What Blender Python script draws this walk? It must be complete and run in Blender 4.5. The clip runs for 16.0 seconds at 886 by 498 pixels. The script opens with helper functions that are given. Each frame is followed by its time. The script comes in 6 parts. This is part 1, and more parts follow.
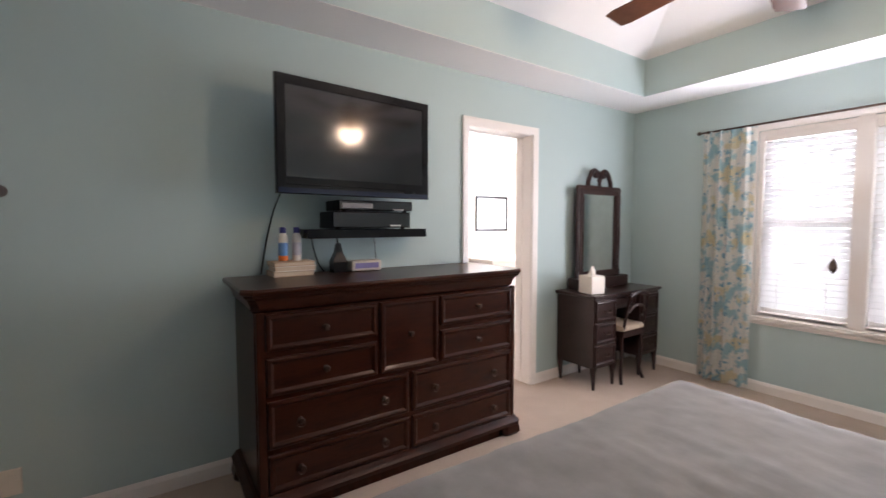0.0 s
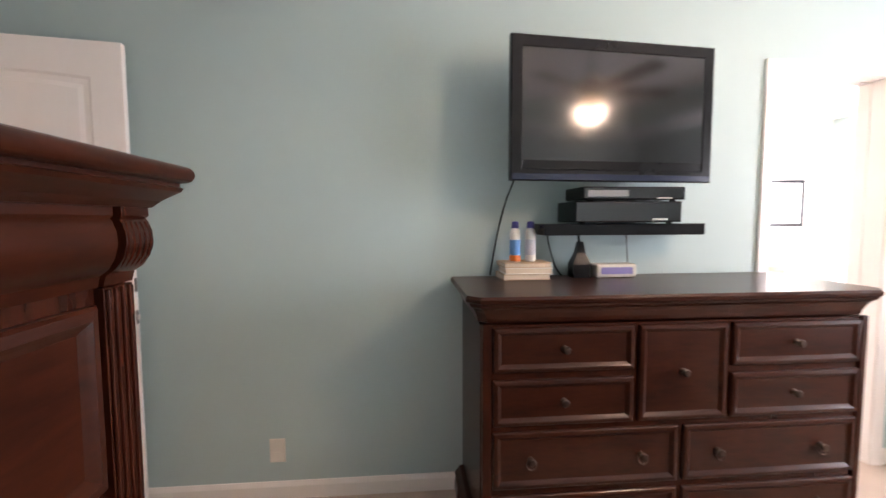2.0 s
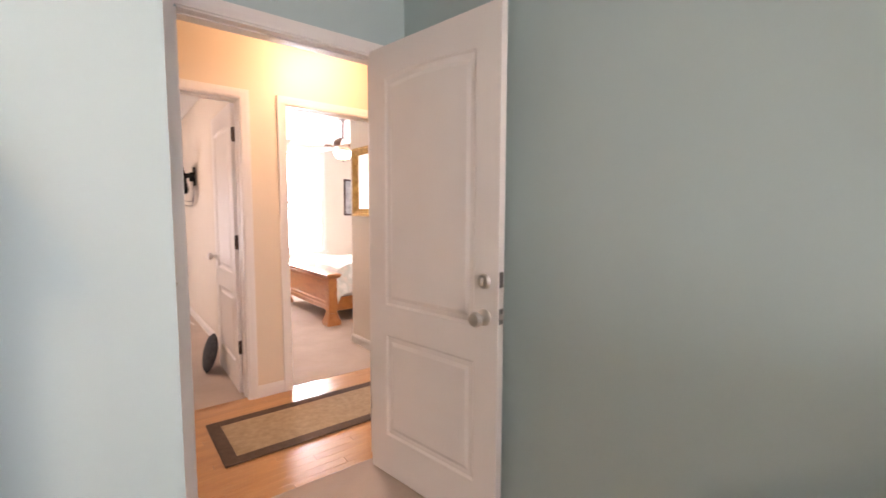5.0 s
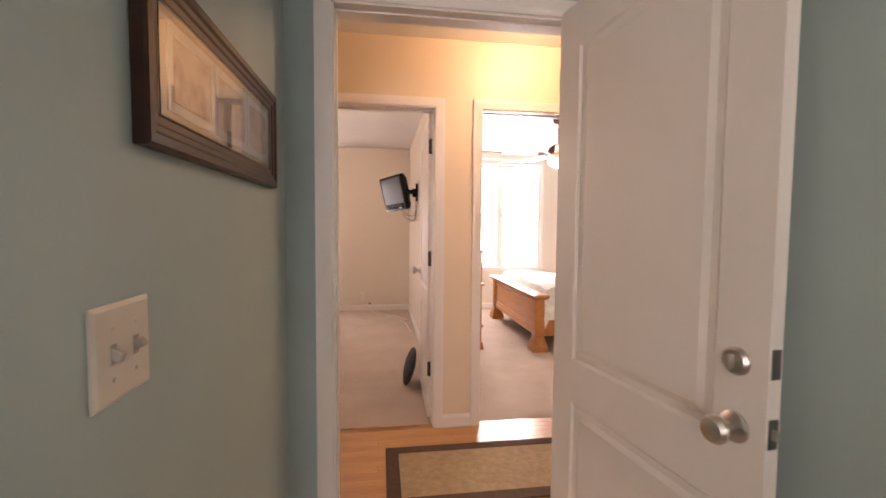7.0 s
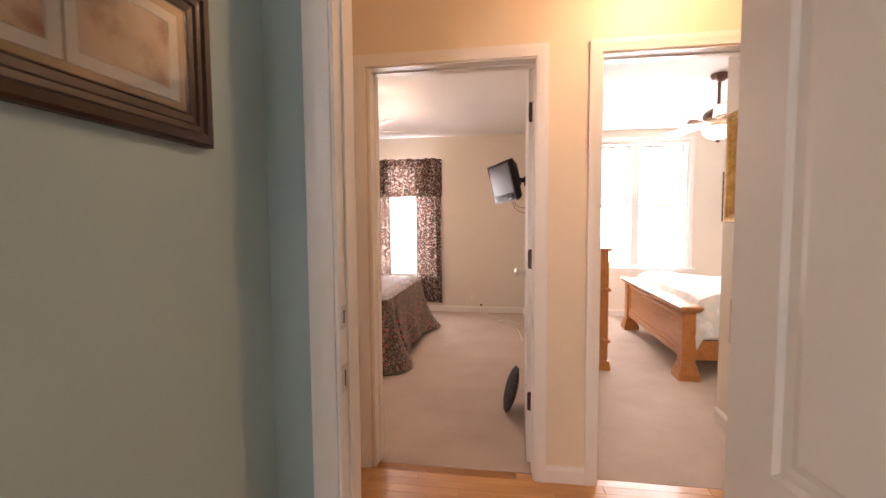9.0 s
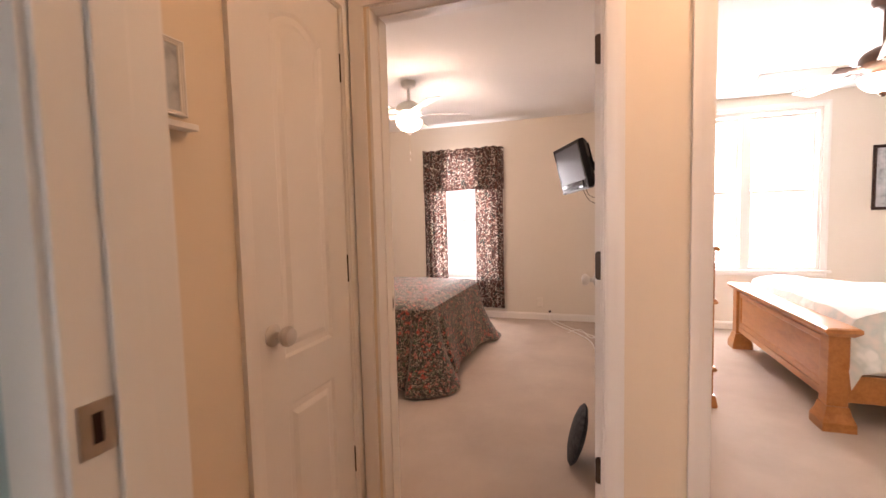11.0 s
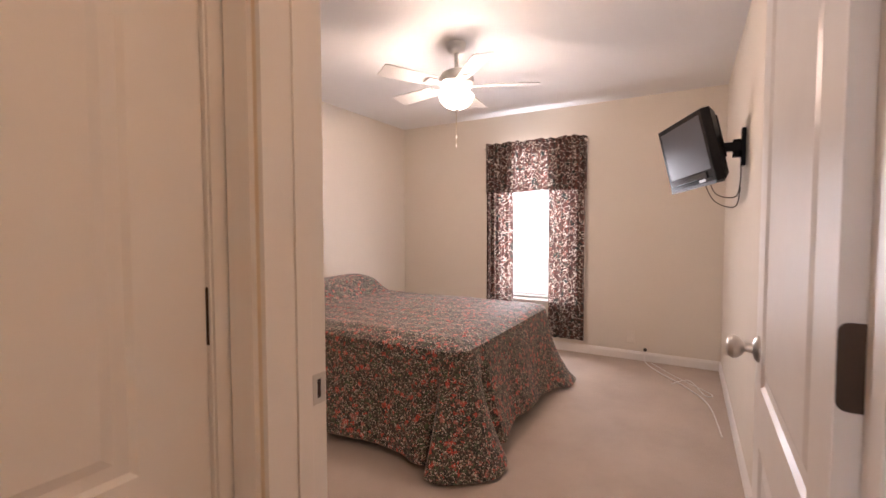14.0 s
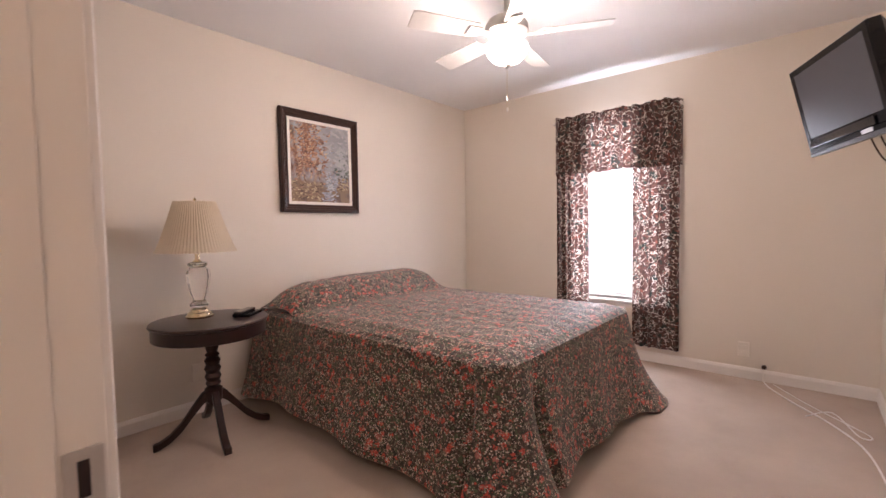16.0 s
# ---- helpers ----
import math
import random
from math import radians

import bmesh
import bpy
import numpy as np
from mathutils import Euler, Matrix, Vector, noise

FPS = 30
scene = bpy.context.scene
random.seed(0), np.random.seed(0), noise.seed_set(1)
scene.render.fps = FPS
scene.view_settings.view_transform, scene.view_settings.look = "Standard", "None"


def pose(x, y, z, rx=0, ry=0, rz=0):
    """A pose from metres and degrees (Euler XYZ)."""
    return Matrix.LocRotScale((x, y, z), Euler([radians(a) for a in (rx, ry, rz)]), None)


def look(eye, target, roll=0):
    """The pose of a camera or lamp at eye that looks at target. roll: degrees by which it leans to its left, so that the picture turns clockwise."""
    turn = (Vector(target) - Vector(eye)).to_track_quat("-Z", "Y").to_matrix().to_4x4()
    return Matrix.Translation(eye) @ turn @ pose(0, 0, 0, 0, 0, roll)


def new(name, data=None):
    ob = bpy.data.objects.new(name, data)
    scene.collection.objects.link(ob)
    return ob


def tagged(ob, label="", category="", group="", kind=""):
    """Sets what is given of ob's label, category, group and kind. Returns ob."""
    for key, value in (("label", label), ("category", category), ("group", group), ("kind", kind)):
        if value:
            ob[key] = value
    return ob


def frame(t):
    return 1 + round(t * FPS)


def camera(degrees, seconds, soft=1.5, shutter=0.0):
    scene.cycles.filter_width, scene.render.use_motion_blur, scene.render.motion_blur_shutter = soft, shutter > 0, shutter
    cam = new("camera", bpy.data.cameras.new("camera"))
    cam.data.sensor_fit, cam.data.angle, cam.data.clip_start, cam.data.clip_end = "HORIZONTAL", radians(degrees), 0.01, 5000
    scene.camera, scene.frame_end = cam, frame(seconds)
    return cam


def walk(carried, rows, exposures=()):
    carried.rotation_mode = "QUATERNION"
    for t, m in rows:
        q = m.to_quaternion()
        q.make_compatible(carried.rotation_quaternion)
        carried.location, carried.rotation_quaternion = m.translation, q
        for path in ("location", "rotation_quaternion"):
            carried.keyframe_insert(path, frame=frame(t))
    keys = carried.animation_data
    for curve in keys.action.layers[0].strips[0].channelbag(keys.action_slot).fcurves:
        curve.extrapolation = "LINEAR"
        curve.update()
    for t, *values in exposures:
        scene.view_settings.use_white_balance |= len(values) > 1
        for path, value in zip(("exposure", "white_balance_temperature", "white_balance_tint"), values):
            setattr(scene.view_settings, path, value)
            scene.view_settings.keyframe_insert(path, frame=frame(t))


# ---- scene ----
cam = camera(91.8, 16.0, 1.5, 0.4)
PATH = [
    (0, (1.844, -2.541, 1.327), (2.966, -0.889, 1.212), 0.0),
    (0.5, (1.863, -2.426, 1.316), (2.775, -0.65, 1.194), -0.2),
    (1, (1.88, -2.307, 1.32), (2.578, -0.437, 1.188), -0.4),
    (1.5, (1.908, -2.191, 1.317), (2.348, -0.244, 1.182), -0.3),
    (2, (1.932, -2.078, 1.324), (2.103, -0.09, 1.184), -0.2),
    (2.5, (1.94, -1.946, 1.336), (1.807, 0.045, 1.197), -0.2),
    (3, (1.948, -1.817, 1.33), (1.515, 0.131, 1.197), 0.2),
    (3.5, (1.979, -1.68, 1.315), (1.237, 0.173, 1.19), 0.8),
    (4, (1.971, -1.525, 1.308), (0.914, 0.167, 1.165), 0.9),
    (4.5, (1.944, -1.401, 1.298), (0.6, 0.072, 1.14), 0.7),
    (5, (1.881, -1.287, 1.289), (0.315, -0.053, 1.126), 0.2),
    (5.2, (1.842, -1.236, 1.288), (0.203, -0.1, 1.128), 0.2),
    (7.3, (1.426, -0.845, 1.311), (-0.563, -0.675, 1.205), 0.5),
    (7.5, (1.381, -0.815, 1.308), (-0.614, -0.714, 1.204), 0.5),
    (8, (1.212, -0.761, 1.294), (-0.785, -0.797, 1.194), 0.4),
    (8.5, (1.047, -0.712, 1.294), (-0.942, -0.887, 1.179), 0.1),
    (9, (0.884, -0.68, 1.281), (-1.089, -0.982, 1.153), -0.4),
    (11.5, (0.086, -0.598, 1.257), (-1.786, -1.292, 1.129), -1.2),
    (12, (-0.079, -0.622, 1.253), (-1.934, -1.361, 1.13), -0.8),
    (12.5, (-0.253, -0.66, 1.245), (-2.078, -1.467, 1.121), -0.4),
    (13, (-0.409, -0.685, 1.24), (-2.201, -1.565, 1.123), -0.1),
    (13.5, (-0.569, -0.702, 1.232), (-2.336, -1.635, 1.129), -0.1),
    (14, (-0.721, -0.729, 1.24), (-2.455, -1.72, 1.148), -0.1),
    (14.5, (-0.86, -0.744, 1.223), (-2.547, -1.816, 1.143), -0.1),
    (15, (-0.988, -0.78, 1.211), (-2.617, -1.937, 1.126), -0.3),
    (15.5, (-1.134, -0.807, 1.196), (-2.705, -2.041, 1.102), -0.9),
    (16, (-1.247, -0.825, 1.165), (-2.765, -2.123, 1.064), -0.9),
]
walk(cam, [(t, look(eye, target, roll)) for t, eye, target, roll in PATH],
     exposures=[(0, -0.42, 6400, 24), (1.0, 0.06, 6450, 25), (2.0, 0.58, 6550, 25), (2.7, 0.92, 6600, 26), (3.5, 1.20, 6750, 27), (4.3, 0.86, 6750, 28), (5.2, 0.46, 6950, 28), (7.5, 0.12, 7450, 29), (9.0, 0.20, 7250, 27), (11.5, 0.26, 7000, 26), (14, 0.18, 6450, 23), (16, 0.22, 6050, 22)])

# ---- world and lights ----
world = bpy.data.worlds.new("world")
scene.world = world
world.use_nodes = True
sky = world.node_tree.nodes.new("ShaderNodeTexSky")
sky.sky_type = "NISHITA"
sky.sun_disc = False
sky.sun_elevation, sky.sun_rotation = radians(55), radians(160)
world.node_tree.nodes["Background"].inputs["Strength"].default_value = 0.1
world.node_tree.links.new(sky.outputs[0], world.node_tree.nodes["Background"].inputs[0])


def area_light(name, at, to, w, h, watts, colour):
    data = bpy.data.lights.new(name, "AREA")
    data.shape, data.size, data.size_y, data.energy, data.color = "RECTANGLE", w, h, watts, colour
    ob = new(name, data)
    ob.matrix_world = look(at, to)
    return ob


def bulb(name, at, watts, colour, radius=0.05):
    data = bpy.data.lights.new(name, "POINT")
    data.energy, data.color, data.shadow_soft_size = watts, colour, radius
    ob = new(name, data)
    ob.location = at
    return ob


DAY = (0.93, 0.97, 1.0)
WARM = (1.0, 0.72, 0.42)
# the slats of the blinds throw the daylight up into the room
for z in (0.86, 1.33, 1.80):
    area_light("daylight_master", (5.70, -1.73, z), (4.70, -1.73, z + 0.35), 1.18, 0.38, 23, DAY)
area_light("daylight_bedroom", (-5.114, -2.14, 1.26), (0, -2.14, 1.26), 0.76, 1.48, 46, DAY)
area_light("daylight_bedroom", (-5.075, -2.14, 1.94), (-4.95, -2.14, 2.40), 0.76, 0.06, 3, DAY)
area_light("daylight_guest", (-5.165, 0.96, 1.476), (0, 0.96, 1.476), 1.31, 1.642, 80, DAY)
area_light("daylight_bath", (6.885, 1.3, 1.575), (4, 1.3, 1.575), 1.08, 1.12, 190, DAY)
bulb("bulb_master_fan", (3.76, -1.86, 2.21), 54, (1.0, 0.77, 0.53), 0.10)
bulb("bulb_hall", (-0.74, -0.02, 2.375), 17, (1.0, 0.64, 0.35), 0.08)
bulb("bulb_bedroom_fan", (-3.20, -2.125, 2.125), 22, (1.0, 0.80, 0.64), 0.05)
bulb("bulb_bedroom_fan", (-3.35, -2.045, 2.125), 22, (1.0, 0.80, 0.64), 0.05)


# ---- materials ----
def nodes_of(name):
    m = bpy.data.materials.new(name)
    m.use_nodes = True
    nt = m.node_tree
    return m, nt, nt.nodes["Principled BSDF"]


def node(nt, kind, **inputs):
    n = nt.nodes.new(kind)
    for key, value in inputs.items():
        n.inputs[key.replace("_", " ")].default_value = value
    return n


def coords(nt, scale=(1, 1, 1)):
    tc = nt.nodes.new("ShaderNodeTexCoord")
    mp = nt.nodes.new("ShaderNodeMapping")
    mp.inputs["Scale"].default_value = scale
    nt.links.new(tc.outputs["Object"], mp.inputs["Vector"])
    return mp.outputs["Vector"]


def ramp(nt, source, stops, mode="LINEAR"):
    r = nt.nodes.new("ShaderNodeValToRGB")
    r.color_ramp.interpolation = mode
    while len(r.color_ramp.elements) < len(stops):
        r.color_ramp.elements.new(0.5)
    for e, (at, c) in zip(r.color_ramp.elements, stops):
        e.position = at
        e.color = (*c, 1) if len(c) == 3 else c
    nt.links.new(source, r.inputs[0])
    return r.outputs[0]


def mixed(nt, fac, a, b, blend="MIX"):
    n = nt.nodes.new("ShaderNodeMix")
    n.data_type, n.blend_type = "RGBA", blend
    for sock, v in ((n.inputs[0], fac), (n.inputs[6], a), (n.inputs[7], b)):
        if isinstance(v, (int, float)):
            sock.default_value = v
        elif isinstance(v, tuple):
            sock.default_value = (*v, 1)
        else:
            nt.links.new(v, sock)
    return n.outputs[2]


def noise_tex(nt, vec, scale, detail=4.0, rough=0.55):
    n = node(nt, "ShaderNodeTexNoise", Scale=scale, Detail=detail, Roughness=rough)
    nt.links.new(vec, n.inputs["Vector"])
    return n.outputs["Fac"]


def bump(nt, bsdf, height, strength, distance=0.002):
    b = node(nt, "ShaderNodeBump", Strength=strength, Distance=distance)
    nt.links.new(height, b.inputs["Height"])
    nt.links.new(b.outputs[0], bsdf.inputs["Normal"])


def surface(name, c1, c2, big=1.5, fine=120.0, rough=0.6, rough2=None, strength=0.2, dist=0.001, metallic=0.0, coat=0.0):
    """Two tones in broad patches, fine relief."""
    m, nt, b = nodes_of(name)
    v = coords(nt)
    n1, n2 = noise_tex(nt, v, big), noise_tex(nt, v, fine, 3)
    nt.links.new(ramp(nt, n1, [(0.3, c1), (0.7, c2)]), b.inputs["Base Color"])
    r2 = rough if rough2 is None else rough2
    nt.links.new(ramp(nt, noise_tex(nt, v, big * 6), [(0.3, (rough,) * 3), (0.7, (r2,) * 3)]), b.inputs["Roughness"])
    b.inputs["Metallic"].default_value = metallic
    b.inputs["Coat Weight"].default_value = coat
    b.inputs["Coat Roughness"].default_value = 0.12
    bump(nt, b, n2, strength, dist)
    return m


def timber(name, dark, mid, scale=(3, 3, 40), rough=0.35, coat=0.3, vary=0.0, spec=0.35):
    """Grain stretched along one axis."""
    m, nt, b = nodes_of(name)
    v = coords(nt, scale)
    g = noise_tex(nt, v, 1.0, 8, 0.62)
    g2 = noise_tex(nt, v, 6.0, 3)
    c = ramp(nt, g, [(0.28, dark), (0.5, mid), (0.72, dark)])
    c = mixed(nt, 0.35, c, ramp(nt, g2, [(0.3, dark), (0.7, mid)]))
    if vary:
        oi = nt.nodes.new("ShaderNodeObjectInfo")
        c = mixed(nt, 1.0, c, ramp(nt, oi.outputs["Random"], [(0, (1 - vary,) * 3), (1, (1 + vary * 0.3,) * 3)]), "MULTIPLY")
    nt.links.new(c, b.inputs["Base Color"])
    b.inputs["Roughness"].default_value = rough
    b.inputs["Specular IOR Level"].default_value = spec
    b.inputs["Coat Weight"].default_value = coat
    b.inputs["Coat Roughness"].default_value = 0.15
    bump(nt, b, g2, 0.08, 0.001)
    return m


def plain(name, c, rough=0.5, metallic=0.0, coat=0.0):
    return surface(name, tuple(x * 0.94 for x in c), tuple(min(1, x * 1.05) for x in c), 9.0, 260.0, rough, min(1, rough * 1.2), 0.06, 0.0005, metallic, coat)


def glow(name, c, strength):
    m, nt, b = nodes_of(name)
    b.inputs["Base Color"].default_value = (*c, 1)
    b.inputs["Emission Color"].default_value = (*c, 1)
    b.inputs["Emission Strength"].default_value = strength
    return m


def glass(name, tint=(0.95, 0.98, 0.97), rough=0.0):
    m, nt, b = nodes_of(name)
    b.inputs["Base Color"].default_value = (*tint, 1)
    b.inputs["Transmission Weight"].default_value = 1.0
    b.inputs["Roughness"].default_value = rough
    b.inputs["IOR"].default_value = 1.45
    return m


def cloth(name, colour_of, see_through=0.3, rough=0.9, relief=300.0, strength=0.3):
    """Woven cloth; colour_of(nt, vec) gives the colour socket; part of the light goes through."""
    m, nt, b = nodes_of(name)
    v = coords(nt)
    c = colour_of(nt, v)
    nt.links.new(c, b.inputs["Base Color"])
    b.inputs["Roughness"].default_value = rough
    b.inputs["Sheen Weight"].default_value = 0.15
    bump(nt, b, noise_tex(nt, v, relief, 2), strength, 0.001)
    if see_through:
        t = nt.nodes.new("ShaderNodeBsdfTranslucent")
        nt.links.new(c, t.inputs[0])
        mx = node(nt, "ShaderNodeMixShader", Fac=see_through)
        nt.links.new(b.outputs[0], mx.inputs[1])
        nt.links.new(t.outputs[0], mx.inputs[2])
        nt.links.new(mx.outputs[0], nt.nodes["Material Output"].inputs[0])
    return m


def warped(nt, v, scale, amount):
    """The coordinates v, pushed about by noise."""
    n = node(nt, "ShaderNodeTexNoise", Scale=scale, Detail=2.0)
    nt.links.new(v, n.inputs["Vector"])
    sub = nt.nodes.new("ShaderNodeVectorMath")
    sub.operation = "MULTIPLY_ADD"
    nt.links.new(n.outputs["Color"], sub.inputs[0])
    sub.inputs[1].default_value = (amount, amount, amount)
    nt.links.new(v, sub.inputs[2])
    return sub.outputs[0]


def dotted(nt, v, ground, scale, share, soft, warp, colours):
    """Spots of several colours over a ground, one to a cell."""
    vo = node(nt, "ShaderNodeTexVoronoi", Scale=scale)
    nt.links.new(warped(nt, v, scale * 1.9, warp / scale), vo.inputs["Vector"])
    sep = nt.nodes.new("ShaderNodeSeparateColor")
    nt.links.new(vo.outputs["Color"], sep.inputs[0])
    spot = ramp(nt, vo.outputs["Distance"], [(share, (1, 1, 1)), (share + soft, (0, 0, 0))])
    return mixed(nt, spot, ground, ramp(nt, sep.outputs[0], colours, "CONSTANT"))


def calico(nt, v):
    """Small coral flowers, green leaves and cream sprigs on a near-black ground."""
    dark, brown = (0.020, 0.021, 0.020), (0.085, 0.056, 0.044)
    c = ramp(nt, noise_tex(nt, v, 26, 4), [(0.36, dark), (0.62, brown)])
    c = dotted(nt, v, c, 84, 0.42, 0.10, 1.5, [(0.0, (0.075, 0.11, 0.055)), (0.26, dark), (0.44, (0.24, 0.22, 0.16)), (0.60, (0.32, 0.13, 0.10)), (0.80, brown)])
    c = dotted(nt, v, c, 30, 0.35, 0.10, 1.3, [(0.0, (0.56, 0.085, 0.06)), (0.30, dark), (0.44, (0.44, 0.15, 0.12)), (0.58, (0.07, 0.10, 0.055)), (0.74, brown)])
    c = dotted(nt, v, c, 118, 0.34, 0.10, 1.6, [(0.0, (0.70, 0.60, 0.50)), (0.30, dark), (0.42, (0.48, 0.38, 0.30)), (0.58, (0.12, 0.14, 0.09)), (0.72, dark)])
    return dotted(nt, v, c, 36, 0.11, 0.06, 0.5, [(0.0, (0.66, 0.44, 0.28)), (0.4, dark), (0.7, (0.55, 0.13, 0.09))])


def vines(nt, v):
    """Pale thin scrolls, leaves and russet flowers on dark brown."""
    ground = ramp(nt, noise_tex(nt, v, 15, 3), [(0.40, (0.050, 0.024, 0.019)), (0.53, (0.105, 0.048, 0.037)), (0.62, (0.022, 0.030, 0.026))])
    ground = dotted(nt, v, ground, 30, 0.26, 0.12, 1.2, [(0.0, (0.20, 0.07, 0.05)), (0.3, (0.030, 0.040, 0.032)), (0.55, (0.09, 0.042, 0.034)), (0.8, (0.13, 0.12, 0.09))])
    line = ramp(nt, noise_tex(nt, v, 19, 2.0, 0.5), [(0.466, (0, 0, 0)), (0.478, (1, 1, 1)), (0.494, (1, 1, 1)), (0.506, (0, 0, 0))])
    return mixed(nt, line, ground, (0.66, 0.58, 0.50))


def seaside(nt, v):
    """Blue, teal and straw flowers on cream."""
    c = mixed(nt, ramp(nt, noise_tex(nt, v, 9, 3), [(0.5, (0, 0, 0)), (0.56, (1, 1, 1))]), (0.74, 0.73, 0.68), (0.36, 0.54, 0.58))
    c = mixed(nt, ramp(nt, noise_tex(nt, v, 7.3, 4), [(0.55, (0, 0, 0)), (0.6, (1, 1, 1))]), c, (0.66, 0.60, 0.42))
    return mixed(nt, ramp(nt, noise_tex(nt, v, 21, 3), [(0.58, (0, 0, 0)), (0.62, (1, 1, 1))]), c, (0.22, 0.40, 0.50))


def quilted(nt, v):
    return ramp(nt, noise_tex(nt, v, 6, 5), [(0.3, (0.17, 0.17, 0.172)), (0.7, (0.235, 0.233, 0.235))])


M_BLUE = surface("aqua_wall_paint", (0.392, 0.500, 0.500), (0.412, 0.520, 0.515), 0.8, 160, 0.55, 0.65, 0.12)
M_CREAM = surface("cream_wall_paint", (0.70, 0.585, 0.45), (0.73, 0.615, 0.475), 0.8, 160, 0.4, 0.5, 0.12)
M_BEIGE = surface("beige_wall_paint", (0.68, 0.615, 0.53), (0.71, 0.645, 0.56), 0.8, 160, 0.55, 0.65, 0.12)
M_WHITE = surface("white_trim_paint", (0.74, 0.70, 0.66), (0.78, 0.74, 0.70), 2.5, 90, 0.30, 0.38, 0.05)
M_CEIL = surface("ceiling_paint", (0.78, 0.77, 0.76), (0.82, 0.81, 0.80), 1.0, 70, 0.9, 0.9, 0.35, 0.002)
M_CARPET = surface("beige_carpet", (0.46, 0.37, 0.30), (0.54, 0.44, 0.36), 3.0, 240, 0.95, 0.95, 0.9, 0.006)
M_OAK = timber("oak_plank", (0.46, 0.22, 0.075), (0.62, 0.33, 0.13), (14, 1.2, 14), 0.28, 0.35, 0.10)
M_MAHOGANY = timber("mahogany", (0.008, 0.0022, 0.0013), (0.042, 0.0105, 0.0048), (3, 14, 14), 0.28, 0.16, 0.0, 0.15)
M_MAHOGANY_V = timber("mahogany_upright", (0.008, 0.0022, 0.0013), (0.042, 0.0105, 0.0048), (14, 14, 2.5), 0.26, 0.14, 0.0, 0.13)
M_DARKWOOD = timber("dark_walnut", (0.012, 0.0055, 0.005), (0.030, 0.012, 0.010), (10, 10, 3), 0.3, 0.25, 0.0, 0.25)
M_PINE = timber("honey_pine", (0.30, 0.105, 0.025), (0.46, 0.19, 0.055), (3, 12, 12), 0.3, 0.4)
M_NICKEL = plain("satin_nickel", (0.60, 0.56, 0.52), 0.28, 1.0)
M_STEEL = plain("dull_steel", (0.22, 0.21, 0.20), 0.4, 1.0)
M_BRONZE = plain("dark_bronze", (0.075, 0.052, 0.040), 0.42, 1.0)
M_BRASS = plain("polished_brass", (0.76, 0.66, 0.46), 0.20, 1.0)
M_BLACK = plain("black_plastic", (0.006, 0.006, 0.007), 0.17)
M_BLACK.node_tree.nodes["Principled BSDF"].inputs["Specular IOR Level"].default_value = 0.2
M_SCREEN = plain("black_screen", (0.010, 0.010, 0.012), 0.10, 0.0, 0.3)
M_PLATE = plain("almond_plastic", (0.72, 0.66, 0.58), 0.4)
M_GLOW = glow("bright_sky_backdrop", (0.96, 0.98, 1.0), 16.0)
M_GLASS = glass("window_glass")


# ---- builders ----
def part(name, bm, material, parent=None, label="", smooth=False):
    bmesh.ops.recalc_face_normals(bm, faces=bm.faces[:])
    me = bpy.data.meshes.new(name)
    bm.to_mesh(me)
    bm.free()
    me.materials.append(material)
    if smooth:
        me.polygons.foreach_set("use_smooth", [True] * len(me.polygons))
        me.set_sharp_from_angle(angle=radians(35))
    ob = new(name, me)
    if parent is not None:
        ob.parent = parent
    if label:
        ob["label"] = label
    return ob


def thing(name, m, label, category, group=""):
    ob = new(name)
    ob.empty_display_size = 0.1
    ob.matrix_world = m
    return tagged(ob, label, category, group)


def structure(name, bm, material, label=""):
    return tagged(part(name, bm, material), label, "", "", "structure")


def box(bm, x0, x1, y0, y1, z0, z1, bevel=0.0, m=None):
    vs = [bm.verts.new((x, y, z)) for x in (x0, x1) for y in (y0, y1) for z in (z0, z1)]
    fs = [bm.faces.new([vs[k] for k in f]) for f in ((0, 1, 3, 2), (4, 6, 7, 5), (0, 4, 5, 1), (2, 3, 7, 6), (0, 2, 6, 4), (1, 5, 7, 3))]
    if m is not None:
        bmesh.ops.transform(bm, matrix=m, verts=vs)
    if bevel:
        bmesh.ops.bevel(bm, geom=list({e for f in fs for e in f.edges}), offset=bevel, segments=2, affect="EDGES", profile=0.5)
    return bm


def boxed(*args, **kw):
    return box(bmesh.new(), *args, **kw)


def rings(bm, loops, caps=True, closed=True):
    """Joins loops of equally many points by quads."""
    made = [[bm.verts.new(p) for p in loop] for loop in loops]
    n = len(made[0])
    for a, b in zip(made, made[1:]):
        for k in range(n if closed else n - 1):
            bm.faces.new((a[k], a[(k + 1) % n], b[(k + 1) % n], b[k]))
    if caps:
        bm.faces.new(made[0])
        bm.faces.new(made[-1])
    return bm


def stack(bm, rows, cut=0.0):
    """Rectangles (x0, x1, y0, y1, z) one above another, corners cut off by cut."""
    loops = []
    for x0, x1, y0, y1, z in rows:
        c = cut
        if c:
            loops.append([(x0 + c, y0, z), (x1 - c, y0, z), (x1, y0 + c, z), (x1, y1, z), (x0, y1, z), (x0, y0 + c, z)])
        else:
            loops.append([(x0, y0, z), (x1, y0, z), (x1, y1, z), (x0, y1, z)])
    return rings(bm, loops)


